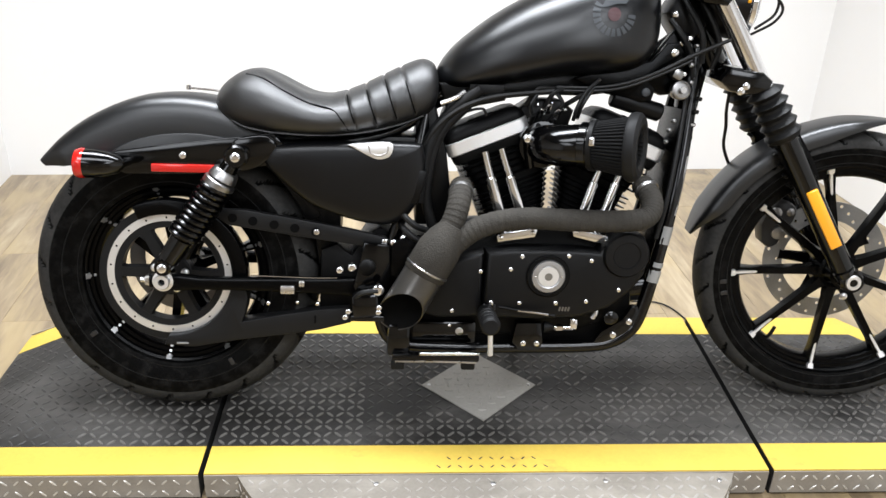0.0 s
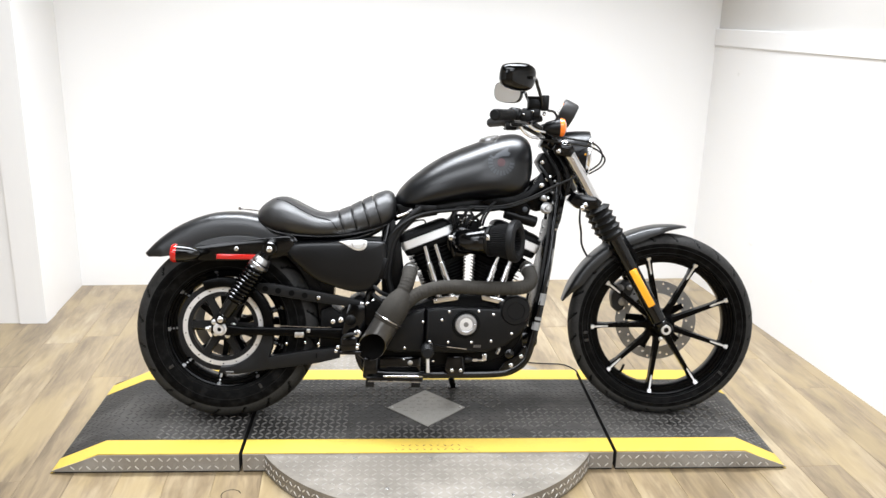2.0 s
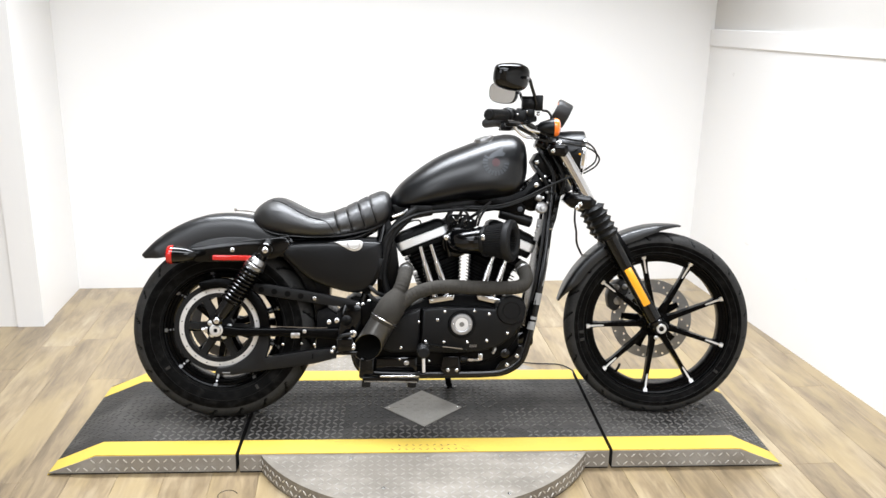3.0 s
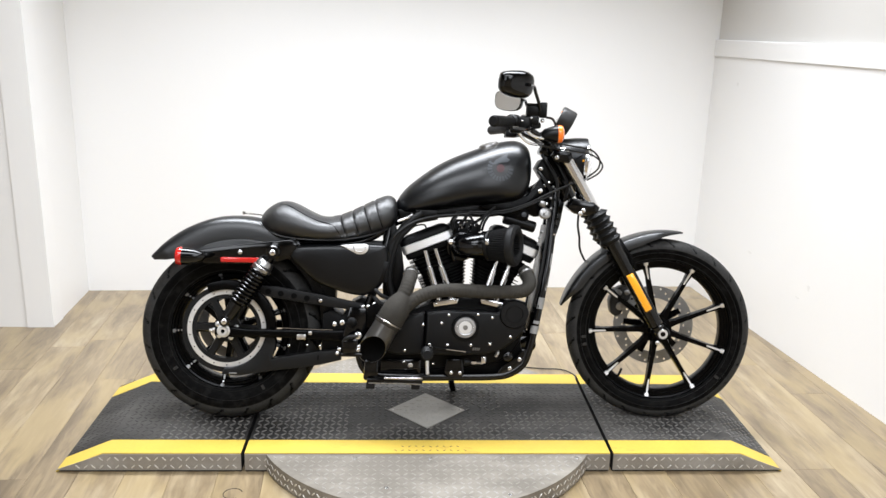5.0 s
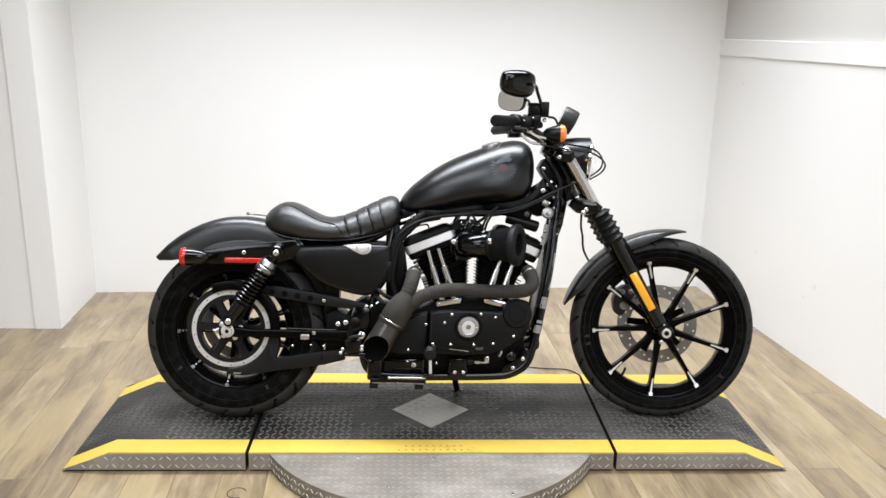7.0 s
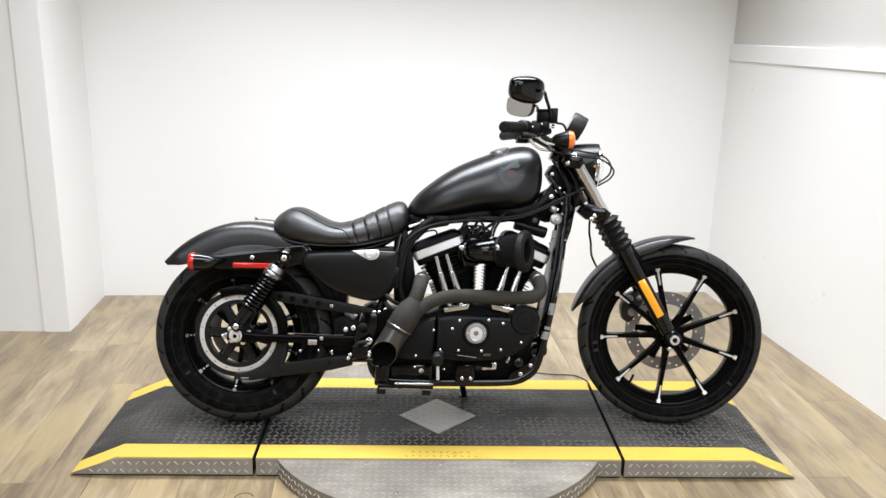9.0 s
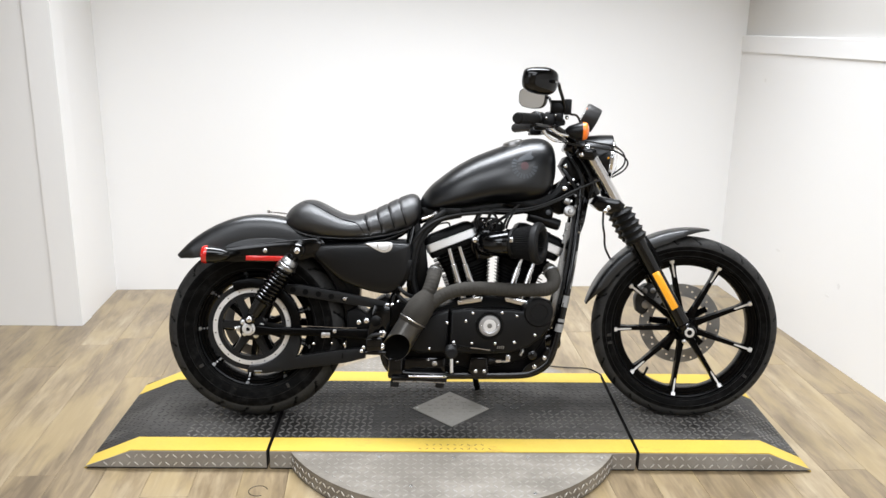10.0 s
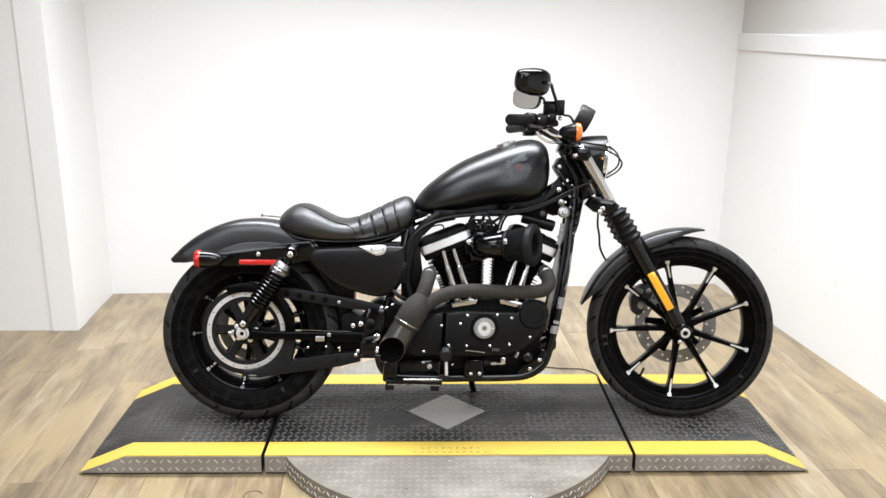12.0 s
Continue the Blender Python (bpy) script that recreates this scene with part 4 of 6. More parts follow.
def seat_ring(x, m=44):
    zt, zb, w = (table(SEAT, x, k) for k in (1, 2, 3))
    ring = []
    for j in range(m):
        a = 2 * math.pi * j / m
        ca, sa = math.cos(a), math.sin(a)
        y = w * math.copysign(abs(ca) ** 0.56, ca) * (1 - 0.30 * max(0, sa))
        h = (zt - zb) / 2
        z = (zt + zb) / 2 + h * math.copysign(abs(sa) ** 0.7, sa)
        # the dished pad behind, and the pleats in front
        if sa > 0 and -0.60 < x < -0.42:
            z -= 0.010 * math.exp(-((x + 0.5) / 0.06) ** 2) * (1 - abs(ca)) ** 2
        q = x + 0.35 * (z - 0.72)
        for p in PLEATS:
            g = math.exp(-((q - p) / 0.0034) ** 2) * 0.0042
            if z > zb + 0.02:
                y *= 1 - g / 0.12
                z -= g * max(0, sa)
        ring.append((x, y, z))
    return ring


xs = sorted(set([r[0] for r in SEAT] + list(np.linspace(-0.66, -0.204, 300))))
seat = bp("seat", loft([seat_ring(x) for x in xs]), "leather", None, "black pleated leather solo saddle", False, 60)


def seat_side(x, z, out=0.002):
    """Half the seat's width at a height."""
    zt, zb, w = (table(SEAT, x, k) for k in (1, 2, 3))
    s = max(-1, min(1, (z - (zt + zb) / 2) / ((zt - zb) / 2)))
    sa = abs(s) ** (1 / 0.7)
    return w * max(0.0, math.sqrt(max(0, 1 - sa * sa))) ** 0.56 * (1 - 0.30 * sa * (s > 0)) + out


for s in (-1, 1):
    pts = [(x, s * seat_side(x, z, 0.0005), z) for x, z in ((-0.602, 0.748), (-0.565, 0.741), (-0.52, 0.718), (-0.47, 0.695), (-0.42, 0.683), (-0.40, 0.664), (-0.385, 0.64))]
    bp("seam", tube(pts, 0.0016, 6, 5), "soot_shade_black", seat, "dark stitched seam")
    pts = [(x, s * seat_side(x, z, 0.0005), z) for x, z in ((-0.66, 0.69), (-0.62, 0.648), (-0.56, 0.633), (-0.46, 0.628), (-0.36, 0.634), (-0.28, 0.652), (-0.23, 0.672))]
    bp("piping", tube(pts, 0.003, 6, 5), "leather", seat)
for s in (-1, 1):
    for q in PLEATS:
        side_z = np.linspace(0.655, 0.745, 9)
        pts = [(q - 0.35 * (z - 0.72), z) for z in side_z]
        pts = [(x, s * seat_side(x, z, -0.0006), z) for x, z in pts if table(SEAT, x, 2) + 0.012 < z < table(SEAT, x, 1) - 0.006]
        bp("pleat_seam", tube(pts, 0.0012, 6, 3), "soot_shade_black", seat, "dark stitched pleat line")
bp("seat_tab", joined(tube([(-0.735, 0, 0.712), (-0.68, 0, 0.708), (-0.64, 0, 0.70)], 0.0025, 6, 3), rod((-0.738, 0, 0.708), (-0.738, 0, 0.718), 0.005, seg=10)), "steel", None, "small steel seat strap tab")

# fuel tank
TANK = [(-0.203, 0.765, 0.748, 0.012), (-0.199, 0.776, 0.740, 0.030), (-0.188, 0.796, 0.733, 0.052), (-0.165, 0.824, 0.729, 0.078), (-0.13, 0.855, 0.730, 0.099), (-0.08, 0.893, 0.738, 0.118), (-0.02, 0.928, 0.748, 0.132), (0.06, 0.962, 0.762, 0.141),
        (0.125, 0.986, 0.762, 0.142), (0.172, 0.997, 0.767, 0.138), (0.206, 0.999, 0.773, 0.130), (0.230, 0.993, 0.784, 0.119), (0.248, 0.980, 0.803, 0.104), (0.258, 0.962, 0.828, 0.086), (0.264, 0.938, 0.860, 0.060), (0.267, 0.918, 0.885, 0.025)]


def tank_ring(x, m=56, out=0.0):
    zt, zb, w = (table(TANK, x, k) for k in (1, 2, 3))
    ring = []
    for j in range(m):
        a = 2 * math.pi * j / m
        ca, sa = math.cos(a), math.sin(a)
        h = (zt - zb) / 2
        mid = zb + h * 0.62
        z = mid + ((zt - mid) * abs(sa) ** 0.85 if sa > 0 else -(mid - zb) * abs(sa) ** 0.7)
        y = w * math.copysign(abs(ca) ** 0.78, ca) * (1 - 0.06 * max(0, sa))
        ring.append((x, y, z))
    return ring


TANK = smooth_table(TANK, 5)
tank = bp("fuel_tank", loft([tank_ring(r[0]) for r in TANK]), "satin", None, "satin black teardrop fuel tank", False, 80)


def tank_side(x, z):
    zt, zb, w = (table(TANK, x, k) for k in (1, 2, 3))
    h = (zt - zb) / 2
    mid = zb + h * 0.62
    if z > mid:
        sa = ((z - mid) / (zt - mid)) ** (1 / 0.85)
        return w * math.sqrt(max(0, 1 - sa * sa)) ** 0.78 * (1 - 0.06 * sa)
    sa = ((mid - z) / (mid - zb)) ** (1 / 0.7)
    return w * math.sqrt(max(0, 1 - sa * sa)) ** 0.78


def on_tank(outline, thick=0.0016, s=-1):
    """A thin patch that follows the tank's flank."""
    fine = []
    for p, q in zip(outline, outline[1:] + outline[:1]):
        fine += [(p[0] + (q[0] - p[0]) * k / 3, p[1] + (q[1] - p[1]) * k / 3) for k in range(3)]
    outline = fine
    n = len(outline)
    cx, cz = sum(p[0] for p in outline) / n, sum(p[1] for p in outline) / n
    rings = []
    for f in (1.0, 0.85, 0.7, 0.55, 0.4, 0.25, 0.1, 0.01):
        rings.append([(cx + (x - cx) * f, s * (tank_side(cx + (x - cx) * f, cz + (z - cz) * f) + thick), cz + (z - cz) * f) for x, z in outline])
    return loft(rings)


for s in (-1, 1):
    bc = (0.146, 0.893)
    badge = bp("tank_badge", on_tank([(bc[0] + 0.0135 * math.cos(a), bc[1] + 0.014 * math.sin(a)) for a in np.linspace(0, 2 * math.pi, 20, endpoint=False)], 0.0020, s), "decal_red", tank, "faded round emblem with a dull red centre")
    for k in range(13):
        a = radians(150 + k * 17)
        r0, r1 = 0.029, 0.045
        q = [(bc[0] + r * math.cos(a + da), bc[1] + r * math.sin(a + da)) for r, da in ((r0, -0.10), (r1, -0.10), (r1, 0.10), (r0, 0.10))]
        bp("emblem_bar", on_tank(q, 0.0018, s), "grey", tank)
    wing = [(0.118, 0.905), (0.128, 0.922), (0.15, 0.935), (0.172, 0.948), (0.168, 0.932), (0.178, 0.925), (0.17, 0.915), (0.15, 0.914), (0.132, 0.908)]
    bp("emblem_crest", on_tank(wing, 0.0016, s), "grey", tank)
bp("filler_cap", joined(lathe([(0.036, -0.01), (0.036, 0.006), (0.032, 0.012), (0.012, 0.015)], (0.112, -0.045, 0.972), (-0.28, -0.16, 1), 32, False)), "disc", tank, "dull steel filler cap")
bp("tank_seam", tube([(r[0], 0.0, r[2] - 0.001) for r in TANK[8:-6:4]], 0.004, 6, 2), "satin", tank)

# oil tank cover under the seat
cov = [(-0.556, 0.590), (-0.540, 0.604), (-0.48, 0.612), (-0.36, 0.616), (-0.245, 0.616), (-0.226, 0.600), (-0.222, 0.555), (-0.232, 0.50), (-0.255, 0.460), (-0.29, 0.442), (-0.33, 0.441), (-0.39, 0.455), (-0.46, 0.482), (-0.52, 0.530), (-0.555, 0.566)]
cov = [(v.x, v.z) for v in curve_points([(x, 0, z) for x, z in cov + cov[:1]], 5)[:-1]]
cc = (-0.37, 0.545)
dome = [[(cc[0] + (x - cc[0]) * f, y, cc[1] + (z - cc[1]) * f) for x, z in cov] for f, y in ((0.97, -0.06), (1.0, -0.10), (1.0, -0.120), (0.985, -0.1275), (0.95, -0.1325), (0.88, -0.1365), (0.75, -0.1395), (0.55, -0.1415), (0.3, -0.1425), (0.04, -0.143))]
side = bp("side_cover", loft(dome), "denim", None, "satin black oil tank side cover", False, 60)
bp("side_cover_edge", tube([(-0.535, -0.1255, 0.600), (-0.46, -0.1265, 0.6085), (-0.36, -0.1265, 0.613), (-0.25, -0.1255, 0.613)], 0.0025, 6, 4), "gloss", side)
bp("badge_plate", slab([(-0.385, 0.6125), (-0.35, 0.6165), (-0.298, 0.6185), (-0.291, 0.604), (-0.300, 0.588), (-0.322, 0.583), (-0.345, 0.592), (-0.368, 0.604)], -0.1435, -0.125, 0.0015, 3), "machined", side, "small silver shield badge")
bp("badge_line", tube([(-0.342, -0.1442, 0.612), (-0.336, -0.1442, 0.596), (-0.318, -0.1442, 0.591), (-0.303, -0.1442, 0.598), (-0.301, -0.1442, 0.612)], 0.0016, 6, 4), "steel", side)
bp("battery_cover", slab([(-0.54, 0.598), (-0.26, 0.61), (-0.24, 0.50), (-0.30, 0.446), (-0.50, 0.49)], 0.06, 0.135, 0.014, 3, 3), "denim")
bp("under_seat_tray", box((-0.40, 0, 0.60), (0.40, 0.15, 0.05), 0.008), "plastic")
arc_out = [RA + Vector((0.350 * math.cos(a), 0, 0.350 * math.sin(a))) for a in np.linspace(radians(22), radians(82), 16)]
arc_in = [RA + Vector((0.316 * math.cos(a), 0, 0.316 * math.sin(a))) for a in np.linspace(radians(82), radians(22), 16)]
bp("mud_guard", slab([(v.x, v.z) for v in arc_out + arc_in], -0.06, 0.06, 0.003), "plastic", None, "black plastic guard ahead of the rear tyre")
bp("inner_fender", slab([(-0.56, 0.60), (-0.40, 0.605), (-0.40, 0.40), (-0.43, 0.34), (-0.445, 0.33), (-0.455, 0.40), (-0.49, 0.50)], -0.055, 0.055, 0.004), "plastic")

# ---------------------------------------------------------------- engine
CRANK = Vector((0.064, 0, 0.262))


def stack(levels, r=0.02):
    """A rounded block by its levels: (height, half length, half width)."""
    return loft([[(x, y, z) for x, y in rounded(hx, hy, min(r, hx * 0.9, hy * 0.9))] for z, hx, hy in levels])


crankcase = [(-0.12, 0.395), (-0.04, 0.425), (0.06, 0.435), (0.17, 0.43), (0.235, 0.415), (0.265, 0.36), (0.25, 0.28), (0.19, 0.215), (0.06, 0.185), (-0.10, 0.185), (-0.25, 0.215), (-0.295, 0.29), (-0.275, 0.37), (-0.21, 0.405)]
engine = bp("crankcase", slab(crankcase, -0.10, 0.125, 0.012, 2), "wrinkle", None, "black engine crankcase")
for name, sgn in (("rear_cylinder", -1), ("front_cylinder", 1)):
    T = Matrix.Translation(CRANK) @ Matrix.Rotation(radians(22.5 * sgn), 4, "Y")

    def eng(n, bm, mat, parent, label=""):
        bm.transform(T)
        return bp(n, bm, mat, parent, label)
    core = []
    for z in (0.10, 0.15, 0.20, 0.25, 0.30, 0.36):
        inner, outer = min(0.112, 0.414 * z - 0.012) - 0.009, 0.060
        core.append([(x - sgn * (inner - outer) / 2, y, z) for x, y in rounded((inner + outer) / 2, 0.056, 0.025)])
    cyl = eng(name, loft(core), "wrinkle", None, "black finned air-cooled cylinder")
    for k in range(13):
        z = 0.150 + k * 0.0108
        inner, outer = min(0.112, 0.414 * z - 0.012), 0.076
        bm = stack([(z, (inner + outer) / 2 - 0.001, 0.070), (z + 0.0013, (inner + outer) / 2, 0.071), (z + 0.0028, (inner + outer) / 2 - 0.001, 0.070)], 0.03)
        bm.transform(Matrix.Translation((-sgn * (inner - outer) / 2, 0, 0)))
        eng("fin", bm, "powder", cyl)
    head = eng("cylinder_head", stack([(0.292, 0.060, 0.062), (0.35, 0.070, 0.066)]), "wrinkle", cyl)
    for k in range(5):
        z = 0.300 + k * 0.0145
        bm = stack([(z, 0.096, 0.072), (z + 0.002, 0.098, 0.074), (z + 0.004, 0.096, 0.072)], 0.02)
        bm.transform(Matrix.Translation((-sgn * 0.014, 0, 0)))
        eng("head_fin", bm, "powder", cyl)
    rb = eng("rocker_box", stack([(0.360, 0.086, 0.070), (0.366, 0.088, 0.072), (0.3805, 0.090, 0.073)], 0.022), "wrinkle", None, "black rocker box with a bright machined band")
    eng("rocker_band", stack([(0.381, 0.091, 0.0745), (0.383, 0.0935, 0.0765), (0.409, 0.0935, 0.0765), (0.411, 0.092, 0.075)], 0.022), "machined", rb, "bright machined band")
    eng("rocker_cover", stack([(0.4115, 0.091, 0.074), (0.416, 0.092, 0.075), (0.426, 0.090, 0.073), (0.437, 0.080, 0.064), (0.442, 0.066, 0.052)], 0.024), "wrinkle", rb, "black wrinkle rocker cover")
    eng("rocker_rib", box((0.0, -0.045, 0.4385), (0.06, 0.02, 0.012), 0.004), "wrinkle", rb)
    for u in (-0.075, 0.075):
        eng("bolt", bolt((u, -0.058, 0.425), (0, -0.5, 1), 0.006, 0.008, 10), "steel", rb)
    eng("spark_plug", rod((0.0 if sgn > 0 else 0.0, 0.06, 0.34), (0.0, 0.12, 0.36), 0.011, seg=12), "rubber", cyl)

for a, b, c in (((-0.096, -0.098, 0.600), (-0.066, -0.100, 0.50), (-0.040, -0.104, 0.425)), ((-0.060, -0.098, 0.608), (-0.022, -0.100, 0.50), (0.005, -0.104, 0.43)),
                ((0.160, -0.098, 0.590), (0.134, -0.100, 0.50), (0.115, -0.104, 0.43)), ((0.206, -0.098, 0.585), (0.183, -0.100, 0.50), (0.160, -0.104, 0.425))):
    pr = bp("pushrod_tube", rod(a, b, 0.0085, 0.0085, 14), "chrome", None, "chrome pushrod tube")
    m_ = Vector(a).lerp(Vector(b), 0.55)
    bp("lower_sleeve", rod(m_, c, 0.0115, 0.013, 14, 0.002), "chrome", pr)
for x0, x1, z0, z1 in ((-0.058, 0.022, 0.416, 0.432), (0.105, 0.185, 0.432, 0.416)):
    tb = bp("tappet_cover", slab([(x0, z0 - 0.010), (x1, z1 - 0.012), (x1 + 0.004, z1 + 0.004), (x1 - 0.006, z1 + 0.010), (x0 + 0.006, z0 + 0.012), (x0 - 0.004, z0 + 0.004)], -0.130, -0.09, 0.003), "chrome", None, "chrome tappet cover")
    bp("bolt", bolt(((x0 + 0.006, -0.130, z0 + 0.002)), (0, -1, 0), 0.006, 0.006), "chrome", tb)
    bp("bolt", bolt(((x1 - 0.006, -0.130, z1 - 0.002)), (0, -1, 0), 0.006, 0.006), "chrome", tb)

cam_out = [(-0.082, 0.389), (-0.03, 0.397), (0.04, 0.399), (0.11, 0.398), (0.160, 0.394), (0.172, 0.412), (0.190, 0.432), (0.222, 0.440), (0.255, 0.430), (0.270, 0.398), (0.262, 0.345), (0.235, 0.305), (0.190, 0.268), (0.13, 0.247), (0.03, 0.240), (-0.05, 0.243), (-0.082, 0.25)]
cover = bp("gearcase_cover", slab(cam_out, -0.156, -0.09, 0.010, 0, 3), "case", None, "satin black gearcase cover with bright bolts")
bp("cam_dome", lathe([(0.050, 0), (0.050, 0.006), (0.046, 0.012), (0.030, 0.0125), (0.028, 0.010), (0.004, 0.010)], (0.217, -0.153, 0.390), (0, -1, 0), 40, False), "case", cover)
bp("derby_ring", washer((0.051, -0.150, 0.341), (0, -1, 0), 0.03, 0.047, 0.013, 48, 0.003), "wrinkle", cover)
bp("derby_cover", lathe([(0.037, 0), (0.037, 0.012), (0.035, 0.015), (0.026, 0.0155), (0.0245, 0.0145), (0.006, 0.0145)], (0.051, -0.152, 0.341), (0, -1, 0), 48, False), "timer", cover, "round brushed grey timer cover")
bp("derby_emblem", lathe([(0.022, 0), (0.022, 0.0014), (0.0085, 0.0014), (0.0085, 0)], (0.051, -0.1665, 0.341), (0, -1, 0), 40), "machined", cover, "bright ring on the timer cover")
bp("derby_centre", lathe([(0.0082, 0), (0.0082, 0.0016), (0.002, 0.0018)], (0.051, -0.1665, 0.341), (0, -1, 0), 24, False), "rotor", cover)
for dx in (-0.028, 0.028):
    bp("screw", bolt((0.051 + dx, -0.1665, 0.341), (0, -1, 0), 0.0028, 0.002, 8), "chrome", cover)
for x, z in ((-0.007, 0.383), (0.093, 0.386), (0.143, 0.376), (-0.030, 0.354), (-0.006, 0.278), (0.073, 0.279), (0.139, 0.284), (0.193, 0.420), (0.252, 0.416), (0.247, 0.357), (0.208, 0.311)):
    bp("cover_bolt", bolt((x, -0.155, z), (0, -1, 0), 0.0058, 0.006, 12), "chrome", cover, "chrome cover bolt")
for k in range(4):
    bp("cast_bar", box((0.083 + 0.0065 * k, -0.1572, 0.266), (0.004, 0.002, 0.010), 0.0006, (0, 12, 0), 1), "disc", cover)
sprocket = bp("sprocket_cover", slab([(-0.088, 0.388), (-0.13, 0.378), (-0.18, 0.35), (-0.215, 0.30), (-0.218, 0.25), (-0.18, 0.238), (-0.088, 0.243)], -0.148, -0.08, 0.010, 0, 3), "case", None, "satin black sprocket cover")
for x, z in ((-0.093, 0.346), (-0.150, 0.256)):
    bp("cover_bolt", bolt((x, -0.147, z), (0, -1, 0), 0.0055, 0.006, 12), "chrome", sprocket)
bp("transmission_case", slab([(-0.30, 0.40), (-0.12, 0.41), (-0.10, 0.22), (-0.27, 0.21), (-0.31, 0.28)], -0.085, 0.11, 0.01), "wrinkle")
bp("primary_cover", slab([(-0.30, 0.33), (-0.22, 0.40), (0.10, 0.40), (0.19, 0.34), (0.17, 0.24), (0.05, 0.20), (-0.22, 0.21), (-0.29, 0.26)], 0.12, 0.185, 0.02, 2, 3), "case", None, "black primary case cover")
bp("sump", slab([(-0.27, 0.158), (0.15, 0.156), (0.225, 0.185), (0.262, 0.245), (0.255, 0.31), (-0.27, 0.26)], -0.088, 0.10, 0.010), "wrinkle", None, "black lower engine sump")
bp("oil_filter", lathe([(0.030, 0), (0.038, 0.004), (0.038, 0.055), (0.034, 0.06)], (0.262, 0.02, 0.27), (1, 0, 0.1), 28, False), "gloss")
bp("sump_plug", lathe([(0.016, 0), (0.016, 0.006), (0.010, 0.010)], (0.208, -0.118, 0.235), (0, -1, 0), 16, False), "frame")
bp("oil_line", tube([(0.168, -0.115, 0.262), (0.172, -0.125, 0.25), (0.165, -0.125, 0.235)], 0.006, 8, 3), "steel")

# intake: elbow, clamp and pleated cone filter
elbow = bp("intake_elbow", tube([(0.030, -0.085, 0.618), (0.030, -0.110, 0.620), (0.046, -0.142, 0.622), (0.076, -0.160, 0.624), (0.112, -0.166, 0.627)], lambda f: 0.041 + 0.004 * f, 28, 6), "gloss", None, "gloss black intake elbow")
bp("elbow_flange", lathe([(0.050, 0), (0.052, 0.004), (0.050, 0.012), (0.040, 0.014)], (0.028, -0.080, 0.617), (0.02, -1, 0.02), 36, False), "gloss", elbow)
bp("clamp", washer((0.096, -0.164, 0.6265), (0.89, -0.45, 0.03), 0.04, 0.0485, 0.016, 40, 0.001), "gloss", elbow)
bp("clamp_screw", box((0.103, -0.217, 0.640), (0.012, 0.010, 0.018), 0.002), "chrome", elbow)
bp("mount_bolt", bolt((-0.010, -0.128, 0.634), (0, -1, 0), 0.0115, 0.012, 16), "chrome", elbow, "chrome breather bolt")
bp("breather_arm", tube([(-0.010, -0.125, 0.634), (-0.004, -0.11, 0.60), (0.004, -0.10, 0.57)], 0.009, 10, 4), "gloss", elbow)
fx, fd = Vector((0.121, -0.170, 0.627)), Vector((0.89, -0.45, 0.03)).normalized()
u_, v_, _ = basis(fd)
rings = []
for h, r in ((0, 0.049), (0.004, 0.050), (0.078, 0.064)):
    rings.append([fx + fd * h + (u_ * math.cos(2 * math.pi * k / 144) + v_ * math.sin(2 * math.pi * k / 144)) * (r - (0.0042 if k % 3 == 0 else 0)) for k in range(144)])
filt = bp("air_filter", loft(rings, False), "filter", None, "pleated black cone air filter with a rubber end", False, 25)
bp("filter_base", lathe([(0.046, -0.008), (0.053, -0.006), (0.054, 0.004), (0.050, 0.006)], fx, fd, 40, False), "rubber", filt)
bp("filter_end", lathe([(0.064, 0.070), (0.069, 0.072), (0.072, 0.080), (0.070, 0.092), (0.062, 0.098), (0.048, 0.098), (0.041, 0.093), (0.039, 0.080)], fx, fd, 48, True), "endring", filt, "thick grey-black rubber end ring")
sleeve = lambda h, r, deep: [fx + fd * h + (u_ * math.cos(2 * math.pi * k / 72) + v_ * math.sin(2 * math.pi * k / 72)) * (r - (deep if k % 3 == 0 else 0)) for k in range(72)]
bp("filter_core", loft([sleeve(0.093, 0.0395, 0.0), sleeve(0.090, 0.0385, 0.005), sleeve(0.030, 0.034, 0.005), sleeve(0.028, 0.004, 0.0)], False), "filter", filt, "", False, 25)
bp("throttle_body", joined(rod((0.03, 0.03, 0.618), (0.03, -0.08, 0.618), 0.034, seg=24), box((0.03, -0.02, 0.665), (0.05, 0.05, 0.05), 0.008)), "plastic")
for k, (x, z) in enumerate(((0.000, 0.675), (0.018, 0.690), (0.040, 0.668), (0.055, 0.690), (0.012, 0.655), (0.034, 0.700))):
    bp("intake_fitting", rod((x, -0.075, z - 0.012), (x + 0.004, -0.095, z + 0.006), 0.007 + 0.002 * (k % 2), 0.005, 10, 0.001), "chrome" if k % 2 else "plastic")
for pts in ([(0.005, -0.08, 0.675), (-0.004, -0.09, 0.70), (0.01, -0.085, 0.725)], [(0.05, -0.08, 0.68), (0.065, -0.09, 0.705), (0.05, -0.08, 0.73)], [(0.088, -0.10, 0.672), (0.092, -0.11, 0.70), (0.112, -0.10, 0.735), (0.14, -0.09, 0.76)], [(0.098, -0.09, 0.675), (0.105, -0.10, 0.705), (0.128, -0.09, 0.742)]):
    bp("intake_hose", tube(pts, 0.0042, 8, 5), "cable")

